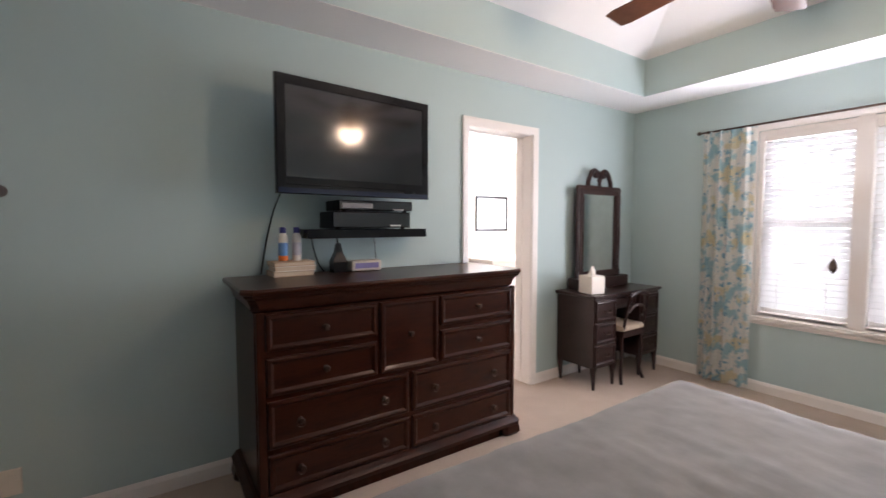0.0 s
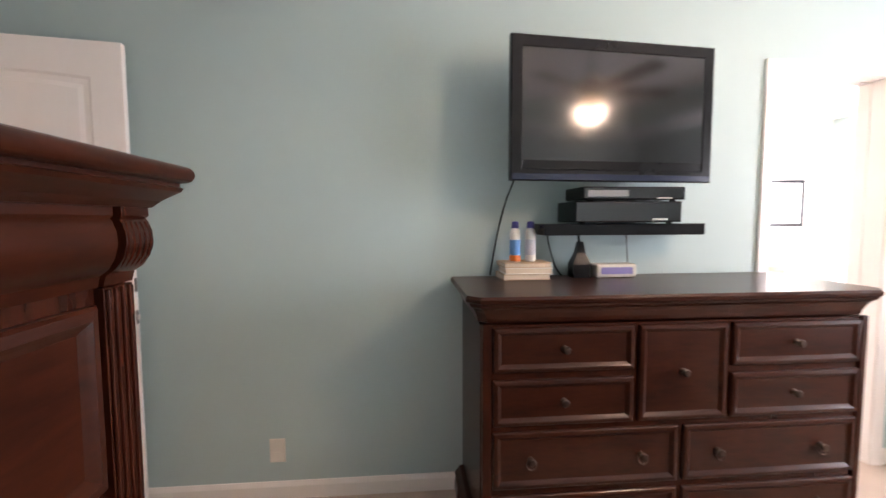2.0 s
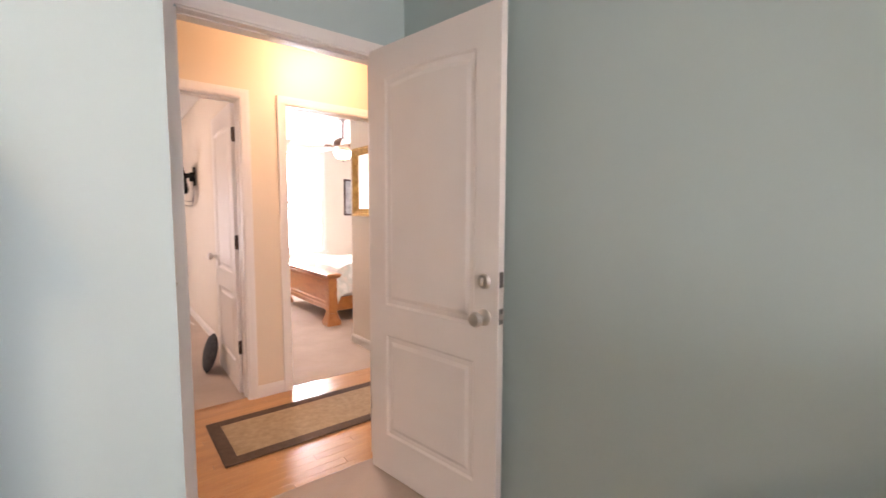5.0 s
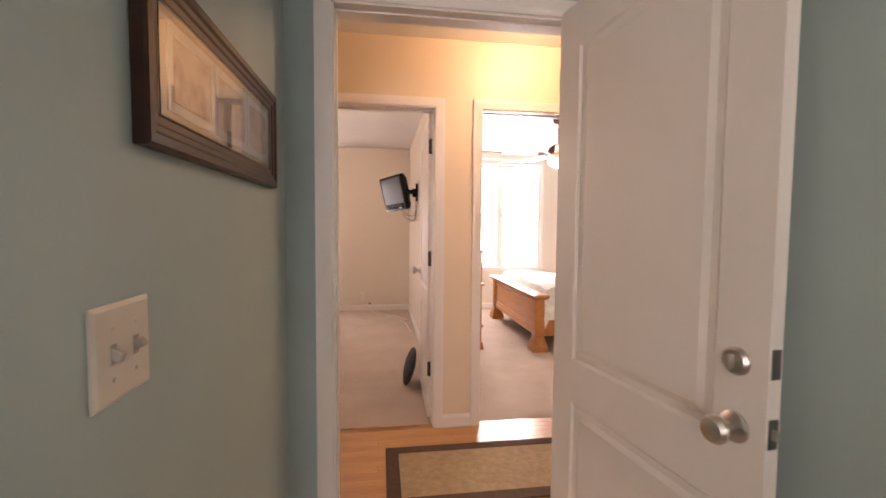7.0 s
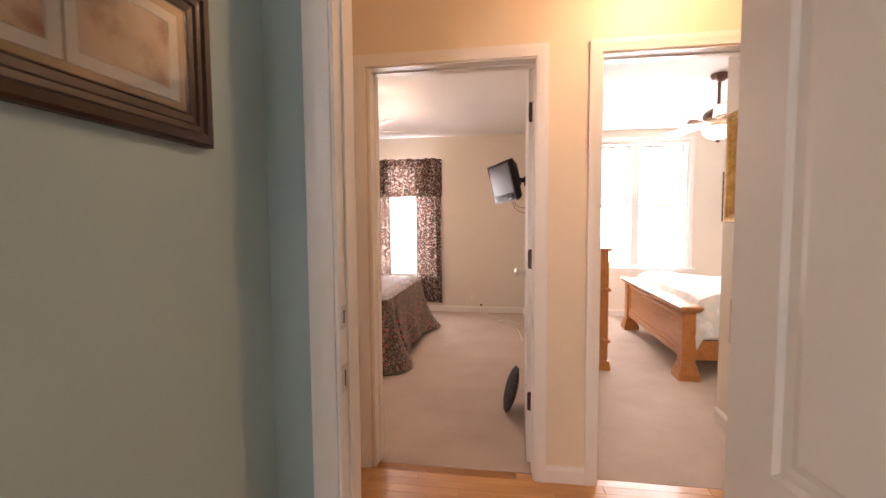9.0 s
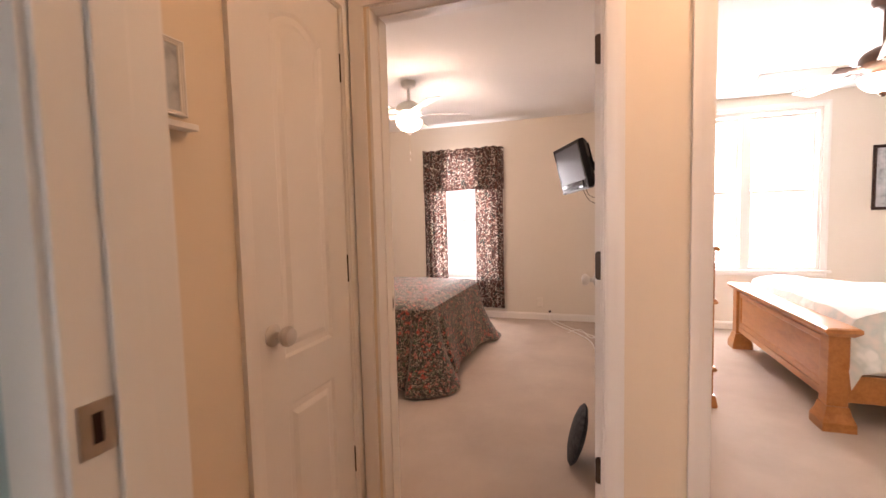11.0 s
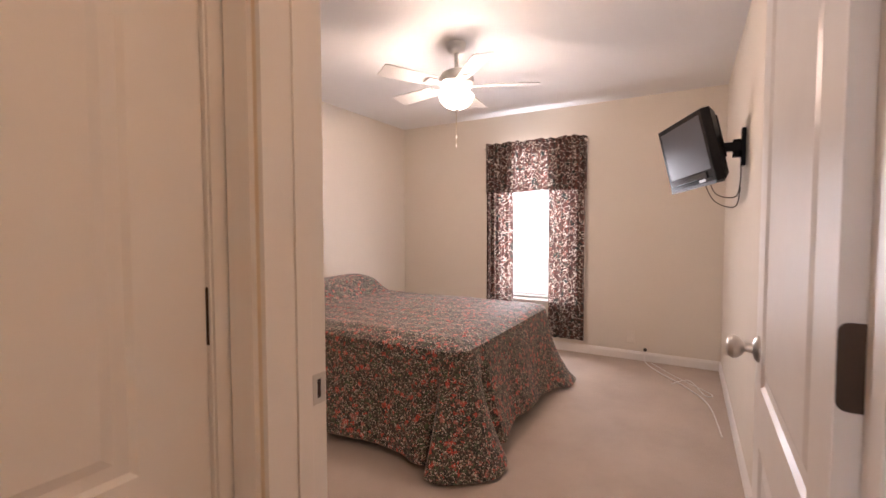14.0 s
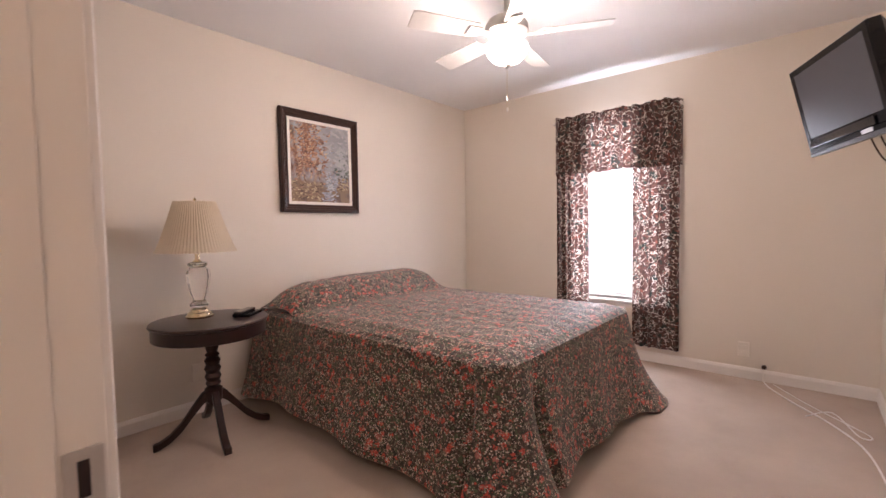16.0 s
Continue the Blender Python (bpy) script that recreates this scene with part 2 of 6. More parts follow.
def lathe(bm, profile, seg=28, m=None):
    loops = [[(r * math.cos(2 * math.pi * k / seg), r * math.sin(2 * math.pi * k / seg), z) for k in range(seg)] for r, z in profile]
    start = len(bm.verts)
    rings(bm, loops)
    if m is not None:
        bm.verts.ensure_lookup_table()
        bmesh.ops.transform(bm, matrix=m, verts=bm.verts[start:])
    return bm


def tube(bm, points, radius, seg=8):
    """A round rod along points; radius may be a list."""
    pts = [Vector(p) for p in points]
    radii = radius if isinstance(radius, (list, tuple)) else [radius] * len(pts)
    loops, side = [], None
    for k, p in enumerate(pts):
        d = (pts[min(k + 1, len(pts) - 1)] - pts[max(k - 1, 0)]).normalized()
        ref = side if side is not None else (Vector((0, 0, 1)) if abs(d.z) < 0.9 else Vector((1, 0, 0)))
        u = (ref - d * ref.dot(d)).normalized()
        side = u
        w = d.cross(u)
        loops.append([p + radii[k] * (math.cos(2 * math.pi * a / seg) * u + math.sin(2 * math.pi * a / seg) * w) for a in range(seg)])
    return rings(bm, loops)


def curve_points(points, steps=6):
    """A smooth line through points."""
    pts = [Vector(p) for p in points]
    out = []
    for k in range(len(pts) - 1):
        p0, p1, p2, p3 = pts[max(k - 1, 0)], pts[k], pts[k + 1], pts[min(k + 2, len(pts) - 1)]
        for s in range(steps):
            t = s / steps
            out.append(0.5 * ((2 * p1) + (p2 - p0) * t + (2 * p0 - 5 * p1 + 4 * p2 - p3) * t * t + (3 * p1 - p0 - 3 * p2 + p3) * t ** 3))
    return out + [pts[-1]]


def prism(bm, outline, a, b, axis="x"):
    """An outline in the two other axes, drawn out from a to b."""
    def at(p, q):
        return {"x": (q, p[0], p[1]), "y": (p[0], q, p[1]), "z": (p[0], p[1], q)}[axis]
    return rings(bm, [[at(p, a) for p in outline], [at(p, b) for p in outline]])


def wall(name, axis, near, far, a0, a1, z0, z1, material, holes=(), label=""):
    """A wall between planes near and far across the axis, from a0 to a1 along it, with holes (b0, b1, low, high)."""
    bm = bmesh.new()
    def put(p0, p1, low, high):
        if p1 - p0 > 1e-4 and high - low > 1e-4:
            lo, hi = min(near, far), max(near, far)
            if axis == "x":
                box(bm, lo, hi, p0, p1, low, high)
            else:
                box(bm, p0, p1, lo, hi, low, high)
    at = a0
    for b0, b1, low, high in sorted(holes):
        put(at, b0, z0, z1)
        put(b0, b1, z0, low)
        put(b0, b1, high, z1)
        at = b1
    put(at, a1, z0, z1)
    return structure(name, bm, material, label)


# ---- the building ----
H = 2.46
HM = 2.405
T = 0.0575
NY = -0.058
wall("wall_master_north", "y", NY, T, 0, 5.92, 0, HM, M_BLUE, [(3.753, 4.397, 0, 2.04)], "pale aqua painted bedroom wall")
wall("wall_master_entry", "x", 0, -T, -1.28, NY, 0, HM, M_BLUE, [(-1.05, -0.20, 0, 2.04)], "pale aqua painted wall round the bedroom door")
wall("wall_alcove_south", "y", -1.205, -1.28, 0, 1.112, 0, HM, M_BLUE, (), "aqua painted return wall beside the door")
wall("wall_master_west", "x", 1.112, 1.05, -3.75, -1.28, 0, HM, M_BLUE)
wall("wall_master_south", "y", -3.75, -3.85, 1.05, 5.92, 0, HM, M_BLUE)
wall("wall_master_east", "x", 5.80, 5.98, -3.75, NY, 0, HM, M_BLUE, [(-2.34, -1.12, 0.60, 2.05)], "pale aqua wall with a wide window")
structure("floor_master", boxed(-T, 5.98, -3.85, 0.06, -0.1, 0), M_CARPET, "beige cut-pile carpet")


def tray_ceiling():
    """A flat rim, upright blue sides, then four white slopes."""
    x0, x1, y0, y1 = -T, 5.98, -3.85, 0.06
    i0, i1, j0, j1 = 1.50, 5.34, -3.35, -0.43
    z = HM
    bm = bmesh.new()
    for b in ((x0, x1, j1, y1), (x0, x1, y0, j0), (x0, i0, j0, j1), (i1, x1, j0, j1)):
        box(bm, *b, z, z + 0.05)
    structure("ceiling_master_rim", bm, M_CEIL, "white flat rim of the tray ceiling")
    e = 0.004
    bm = bmesh.new()
    rings(bm, [[(i0 + e, j0 + e, z + 0.001), (i1 - e, j0 + e, z + 0.001), (i1 - e, j1 - e, z + 0.001), (i0 + e, j1 - e, z + 0.001)],
               [(i0 + e, j0 + e, z + 0.30), (i1 - e, j0 + e, z + 0.30), (i1 - e, j1 - e, z + 0.30), (i0 + e, j1 - e, z + 0.30)],
               [(i0 - 0.05, j0 - 0.05, z + 0.30), (i1 + 0.05, j0 - 0.05, z + 0.30), (i1 + 0.05, j1 + 0.05, z + 0.30), (i0 - 0.05, j1 + 0.05, z + 0.30)],
               [(i0 - 0.05, j0 - 0.05, z + 0.052), (i1 + 0.05, j0 - 0.05, z + 0.052), (i1 + 0.05, j1 + 0.05, z + 0.052), (i0 - 0.05, j1 + 0.05, z + 0.052)]], caps=False)
    structure("ceiling_master_tray", bm, M_BLUE, "aqua upright sides of the tray ceiling")
    bm = bmesh.new()
    k = 1.1
    rings(bm, [[(i0 - 0.1, j0 - 0.1, z + 0.302), (i1 + 0.1, j0 - 0.1, z + 0.302), (i1 + 0.1, j1 + 0.1, z + 0.302), (i0 - 0.1, j1 + 0.1, z + 0.302)],
               [(i0, j0, z + 0.301), (i1, j0, z + 0.301), (i1, j1, z + 0.301), (i0, j1, z + 0.301)],
               [(i0 + k, j0 + k, z + 0.75), (i1 - k, j0 + k, z + 0.75), (i1 - k, j1 - k, z + 0.75), (i0 + k, j1 - k, z + 0.75)],
               [(i0 + k, j0 + k, z + 0.85), (i1 - k, j0 + k, z + 0.85), (i1 - k, j1 - k, z + 0.85), (i0 + k, j1 - k, z + 0.85)]], caps=False)
    for zz in (0.75, 0.85):
        bm.faces.new([bm.verts.new(p) for p in ((i0 + k, j0 + k, z + zz), (i1 - k, j0 + k, z + zz), (i1 - k, j1 - k, z + zz), (i0 + k, j1 - k, z + zz))])
    structure("ceiling_master_slope", bm, M_CEIL, "white sloping upper ceiling")


tray_ceiling()

# bathroom behind the bedroom's north wall
wall("wall_bath_south", "y", T, 0.115, 2.6, 6.9, 0, H, M_BEIGE, [(3.753, 4.397, 0, 2.04)])
wall("wall_bath_north", "y", 2.6, 2.7, 2.6, 6.9, 0, H, M_BEIGE)
wall("wall_bath_west", "x", 2.6, 2.5, 0.0575, 2.7, 0, H, M_BEIGE)
wall("wall_bath_east", "x", 6.9, 7.0, 0.0575, 2.7, 0, H, M_BLUE, [(0.75, 1.85, 1.0, 2.15)])
structure("floor_bath", boxed(2.5, 7.0, 0.06, 2.7, -0.1, 0), M_CARPET)
structure("ceiling_bath", boxed(2.5, 7.0, 0.06, 2.7, H, H + 0.05), M_CEIL)

# hall
wall("wall_hall_east", "x", -T, -0.115, -1.468, 3.6, 0, H, M_CREAM, [(-1.05, -0.20, 0, 2.04)], "cream painted hall wall")
wall("wall_hall_west", "x", -1.21, -1.26, -1.468, 3.6, 0, H, M_CREAM, [(-1.365, -0.555, 0, 2.04), (-0.257, 0.505, 0, 2.04)], "cream painted hall wall with two doorways")
wall("wall_hall_south", "y", -1.462, -1.55, -1.26, -0.0575, 0, H, M_CREAM, [(-1.175, -0.678, 0, 2.04)], "cream painted end wall round a closet door")
wall("wall_hall_north", "y", 3.6, 3.7, -1.26, -0.0575, 0, H, M_CREAM)
structure("wall_closet_back", boxed(-1.26, -0.0575, -2.1, -2.05, 0, H), M_BEIGE)
structure("ceiling_hall", boxed(-1.26, -0.0575, -1.55, 3.7, H, H + 0.05), M_CEIL, "white hall ceiling")
structure("floor_hall", boxed(-1.26, -0.0575, -1.55, 3.7, -0.1, -0.012), M_DARKWOOD, "subfloor under the oak boards")

# bedroom with the flowered bed
wall("wall_bedroom_east", "x", -1.26, -1.345, -3.84, -0.44, 0, H, M_BEIGE, [(-1.365, -0.555, 0, 2.04)], "beige painted wall round the door")
wall("wall_bedroom_north", "y", -0.462, -0.42, -5.12, -1.345, 0, H, M_BEIGE, (), "beige painted wall with the television bracket")
wall("wall_bedroom_south", "y", -3.79, -3.89, -5.2, -1.345, 0, H, M_BEIGE, (), "beige painted wall behind the bed")
wall("wall_bedroom_west", "x", -5.12, -5.27, -3.79, -0.44, 0, H, M_BEIGE, [(-2.53, -1.75, 0.50, 2.02)], "beige painted wall with one window")
structure("floor_bedroom", boxed(-5.27, -1.26, -3.89, -0.44, -0.1, 0), M_CARPET, "beige cut-pile carpet")
structure("ceiling_bedroom", boxed(-5.27, -1.26, -3.89, -0.44, H, H + 0.05), M_CEIL, "white ceiling")

# guest bedroom with the pine bed
wall("wall_guest_east", "x", -1.26, -1.345, -0.44, 3.6, 0, H, M_BEIGE, [(-0.257, 0.505, 0, 2.04)])
wall("wall_guest_south", "y", -0.42, -0.38, -5.12, -1.345, 0, H, M_BEIGE)
wall("wall_guest_north", "y", 3.6, 3.7, -5.2, -1.26, 0, H, M_BEIGE)
wall("wall_guest_west", "x", -5.12, -5.27, -0.44, 3.6, 0, H, M_BEIGE, [(0.3, 1.62, 0.65, 2.3)])
structure("wall_guest_closet", boxed(-2.03, -1.345, 0.64, 3.6, 0, H), M_BEIGE, "beige closet wall jutting into the guest room")
structure("floor_guest", boxed(-5.27, -1.26, -0.44, 3.7, -0.1, 0), M_CARPET)
structure("ceiling_guest", boxed(-5.27, -1.26, -0.44, 3.7, H, H + 0.05), M_CEIL)

# sky beyond the windows
for nm, b in (("backdrop_east", (9.0, 9.1, -6, 6, -2, 6)), ("backdrop_west", (-8.6, -8.5, -6, 6, -2, 6))):
    structure(nm, boxed(*b), M_GLOW, "overexposed white sky outside the windows")


# ---- doors ----
def moulded_face(bm, w, h, y, out):
    """One side of a two-panel door in the plane y; out is the way it faces."""
    def loop(inset, depth, x0, x1, z0, z1, arch):
        pts = [(x0 + inset, z0 + inset), (x1 - inset, z0 + inset)]
        if arch:
            n = 10
            for k in range(n + 1):
                f = k / n
                x = (x1 - inset) + (x0 - x1 + 2 * inset) * f
                pts.append((x, z1 - inset - arch + arch * math.sin(math.pi * f)))
        else:
            pts += [(x1 - inset, z1 - inset), (x0 + inset, z1 - inset)]
        return [(x, y - out * depth, z) for x, z in pts]
    panels = [(0.115, w - 0.115, 0.20, 0.70, 0.0), (0.115, w - 0.115, 0.845, h - 0.13, 0.05 if w < 0.6 else 0.016)]
    outer = [bm.verts.new(p) for p in ((0, y, 0), (w, y, 0), (w, y, h), (0, y, h))]
    edges = [bm.edges.new((outer[k], outer[(k + 1) % 4])) for k in range(4)]
    for x0, x1, z0, z1, arch in panels:
        loops = [[bm.verts.new(p) for p in loop(i, d, x0, x1, z0, z1, arch)] for i, d in ((0, 0), (0.010, 0.007), (0.030, 0.008), (0.048, 0.002))]
        n = len(loops[0])
        edges += [bm.edges.new((loops[0][k], loops[0][(k + 1) % n])) for k in range(n)]
        for a, b in zip(loops, loops[1:]):
            for k in range(n):
                bm.faces.new((a[k], a[(k + 1) % n], b[(k + 1) % n], b[k]))
        bm.faces.new(loops[-1])
    bmesh.ops.triangle_fill(bm, use_beauty=True, edges=edges)
    return outer


def door_leaf(bm, w, h, t):
    a = moulded_face(bm, w, h, 0.0, -1)
    b = moulded_face(bm, w, h, t, 1)
    for k in range(4):
        bm.faces.new((a[k], a[(k + 1) % 4], b[(k + 1) % 4], b[k]))
    return bm


def rounded(a0, a1, z0, z1, rad):
    """A rectangle's outline with round corners."""
    out = []
    for cx, cz, start in ((a1 - rad, z0 + rad, -90), (a1 - rad, z1 - rad, 0), (a0 + rad, z1 - rad, 90), (a0 + rad, z0 + rad, 180)):
        out += [(cx + rad * math.cos(radians(start + q)), cz + rad * math.sin(radians(start + q))) for q in (0, 30, 60, 90)]
    return out


def knob_mesh(bm, x, y, z, out):
    """A round door knob standing out of a face along y."""
    m = pose(x, y, z, 90 if out < 0 else -90, 0, 0)
    return lathe(bm, [(0.033, 0), (0.033, 0.004), (0.026, 0.010), (0.012, 0.014), (0.011, 0.030), (0.020, 0.036), (0.0285, 0.046), (0.030, 0.056), (0.024, 0.066), (0.010, 0.070), (0.001, 0.0705)], 24, m)


def door(name, m, w, label, latch=True, bolt=False, hinge_at=None, knob_faces=(-1, 1), h=2.03, t=0.035, hinge_side=0.0, knob_mat=None):
    """A door leaf: hinged at x = 0, running along +x, 35 mm thick towards +y."""
    d = thing(name, m, label, "door")
    d["kind"] = "structure"
    part("leaf", door_leaf(bmesh.new(), w, h, t), M_WHITE, d)
    for f in knob_faces:
        k = part("door_knob", knob_mesh(bmesh.new(), w - 0.065, 0.0 if f < 0 else t, 0.885 if bolt else 0.93, f), knob_mat or M_NICKEL, d, "satin nickel door knob", True)
        if bolt:
            bm = lathe(bmesh.new(), [(0.030, 0), (0.030, 0.006), (0.024, 0.014), (0.001, 0.015)], 24, pose(w - 0.065, 0.0 if f < 0 else t, 1.025, 90 if f < 0 else -90, 0, 0))
            if f > 0:
                box(bm, w - 0.069, w - 0.061, t + 0.012, t + 0.028, 1.010, 1.040, 0.002)
            else:
                box(bm, w - 0.069, w - 0.061, -0.028, -0.012, 1.010, 1.040, 0.002)
            part("deadbolt", bm, M_NICKEL, d, "round deadbolt thumb turn", True)
    if latch:
        part("latch_plate", boxed(w - 0.0005, w + 0.002, 0.006, t - 0.006, (0.865 if bolt else 0.90), (0.925 if bolt else 0.96)), M_STEEL, d)
        part("latch_bolt", boxed(w, w + 0.010, 0.012, t - 0.012, (0.885 if bolt else 0.92), (0.905 if bolt else 0.94), 0.002), M_NICKEL, d)
    if bolt:
        part("bolt_plate", boxed(w - 0.0005, w + 0.002, 0.006, t - 0.006, 1.005, 1.065), M_STEEL, d)
    for z in (0.33, 1.078, 1.818):
        bm = lathe(bmesh.new(), [(0.006, -0.052), (0.007, -0.050), (0.007, 0.050), (0.006, 0.052)], 10, pose(-0.006, hinge_side, z))
        s = 1 if hinge_side < 0.01 else -1
        y0, y1 = sorted((hinge_side, hinge_side + s * 0.034))
        prism(bm, rounded(y0, y1, z - 0.05, z + 0.05, 0.010), -0.003, 0.0, "x")
        part("hinge", bm, M_BRONZE, d, "dark bronze butt hinge", True)
    return d


def casing(name, axis, plane, out, a0, a1, top, label="white painted door casing"):
    """Moulded trim round an opening a0..a1 on a wall's face, standing out of it towards out."""
    cw = 0.058
    prof = [(0.004, 0.0), (0.004, 0.010), (0.012, 0.013), (0.030, 0.013), (0.042, 0.018), (0.058, 0.016), (0.058, 0.0)]
    bm = bmesh.new()
    def at(a, d, z):
        return (plane + out * d, a, z) if axis == "x" else (a, plane + out * d, z)
    loops = []
    for o, d in prof:
        loops.append([at(a0 - o, d, 0.0), at(a0 - o, d, top + o), at(a1 + o, d, top + o), at(a1 + o, d, 0.0)])
    made = [[bm.verts.new(p) for p in lp] for lp in loops]
    for a, b in zip(made, made[1:]):
        for k in range(3):
            bm.faces.new((a[k], a[k + 1], b[k + 1], b[k]))
    for k in (0, 3):
        bm.faces.new([lp[k] for lp in made])
    return tagged(part(name, bm, M_WHITE, None, "", True), label, "", "", "structure")


def jamb(name, axis, p0, p1, a0, a1, top, stop_from, stop_to):
    """The lining of a doorway through a wall from p0 to p1, with a door stop."""
    bm = bmesh.new()
    def put(q0, q1, b0, b1, z0, z1):
        if axis == "x":
            box(bm, q0, q1, b0, b1, z0, z1, 0.001)
        else:
            box(bm, b0, b1, q0, q1, z0, z1, 0.001)
    for q0, q1, th in ((p0, p1, 0.012), (stop_from, stop_to, 0.018)):
        put(q0, q1, a0 - 0.008, a0 - 0.008 + th, 0, top - 0.004)
        put(q0, q1, a1 + 0.008 - th, a1 + 0.008, 0, top - 0.004)
        put(q0, q1, a0 + 0.005, a1 - 0.005, top + 0.008 - th, top + 0.008)
    return structure(name, bm, M_WHITE, "white painted door lining")


jamb("jamb_master", "x", -0.117, 0.002, -1.05, -0.20, 2.04, -0.075, -0.040)
casing("casing_master_room", "x", 0.0, 1, -1.05, -0.20, 2.04)
casing("casing_master_hall", "x", -0.115, -1, -1.05, -0.20, 2.04)
jamb("jamb_bath", "y", NY - 0.002, 0.117, 3.753, 4.397, 2.04, 0.040, 0.075)
casing("casing_bath", "y", NY, -1, 3.753, 4.397, 2.04)
jamb("jamb_bedroom", "x", -1.347, -1.208, -1.365, -0.555, 2.04, -1.307, -1.272)
casing("casing_bedroom_hall", "x", -1.21, 1, -1.381, -0.555, 2.04)
casing("casing_bedroom_room", "x", -1.345, -1, -1.365, -0.555, 2.04)
jamb("jamb_guest", "x", -1.347, -1.208, -0.257, 0.505, 2.04, -1.307, -1.272)
casing("casing_guest_hall", "x", -1.21, 1, -0.257, 0.505, 2.04)
casing("casing_closet", "y", -1.462, 1, -1.170, -0.683, 2.04)
jamb("jamb_closet", "y", -1.55, -1.460, -1.175, -0.678, 2.04, -1.545, -1.512)

door("door_master", pose(0.004, -0.262, 0.008, 0, 0, 8.6), 0.772, "white two-panel bedroom door standing open with deadbolt", True, True, hinge_side=0.035, h=2.045)
door("door_bedroom", pose(-1.352, -0.548, 0.008, 0, 0, 178.8), 0.752, "white two-panel bedroom door standing open", hinge_side=0.0)
door("door_closet", pose(-1.1695, -1.470, 0.008, 0, 0, 0) @ pose(0, -0.035, 0), 0.4825, "narrow white two-panel closet door, closed", knob_faces=(1,), hinge_side=0.035)


def skirting(name, runs):
    """Baseboards: runs of (axis, plane, out, a0, a1)."""
    bm = bmesh.new()
    for axis, plane, out, a0, a1 in runs:
        prof = [(0, 0), (out * 0.013, 0), (out * 0.013, 0.062), (out * 0.008, 0.074), (out * 0.004, 0.082), (0, 0.084)]
        if axis == "x":
            rings(bm, [[(plane + d, a, z) for d, z in prof] for a in (a0, a1)])
        else:
            rings(bm, [[(a, plane + d, z) for d, z in prof] for a in (a0, a1)])
    return structure(name, bm, M_WHITE, "white painted baseboard")


skirting("baseboard_master", [("y", NY, -1, 0.0, 3.694), ("y", NY, -1, 4.456, 5.80), ("x", 5.80, -1, -3.75, NY), ("x", 1.112, 1, -3.75, -1.205), ("y", -1.205, 1, 0, 1.112),
                              ("x", 0.0, 1, -1.205, -1.11), ("x", 0.0, 1, -0.138, NY), ("y", -3.75, 1, 1.112, 5.8)])
skirting("baseboard_hall", [("x", -1.21, 1, -0.496, -0.316), ("x", -1.21, 1, 0.569, 3.6), ("x", -0.115, -1, -0.136, 3.6), ("x", -0.115, -1, -1.462, -1.109), ("y", -1.462, 1, -0.624, -0.115)])
skirting("baseboard_bedroom", [("x", -5.12, 1, -3.79, -0.462), ("y", -0.462, -1, -5.12, -1.32), ("y", -3.79, 1, -5.12, -1.32), ("x", -1.345, -1, -3.79, -1.425)])
skirting("baseboard_guest", [("x", -5.12, 1, -0.38, 3.6), ("y", -0.38, 1, -5.12, -1.32), ("y", 0.64, -1, -2.03, -1.32), ("x", -2.03, -1, 0.64, 3.6)])

# ---- bedroom furniture ----
def small_knob(x, y, z, ring=False):
    bm = lathe(bmesh.new(), [(0.013, 0), (0.013, 0.003), (0.006, 0.006), (0.006, 0.014), (0.013, 0.018), (0.0155, 0.023), (0.012, 0.029), (0.001, 0.031)], 16, pose(x, y, z, 90, 0, 0))
    if ring:
        tube(bm, [(x + 0.019 * math.sin(a), y - 0.016 - 0.004 * math.cos(a), z - 0.019 - 0.019 * math.cos(a) + 0.008) for a in [2 * math.pi * k / 16 for k in range(17)]], 0.0026, 6)
    return bm


def drawer_front(x0, x1, z0, z1, y):
    """A drawer front: a raised frame round a sunk panel."""
    bm = bmesh.new()
    def lp(i, d):
        return [(x0 + i, y - d, z0 + i), (x1 - i, y - d, z0 + i), (x1 - i, y - d, z1 - i), (x0 + i, y - d, z1 - i)]
    return rings(bm, [lp(0, 0), lp(0, 0.010), lp(0.004, 0.014), (lp(0.016, 0.016)), lp(0.022, 0.012), lp(0.030, 0.006)])


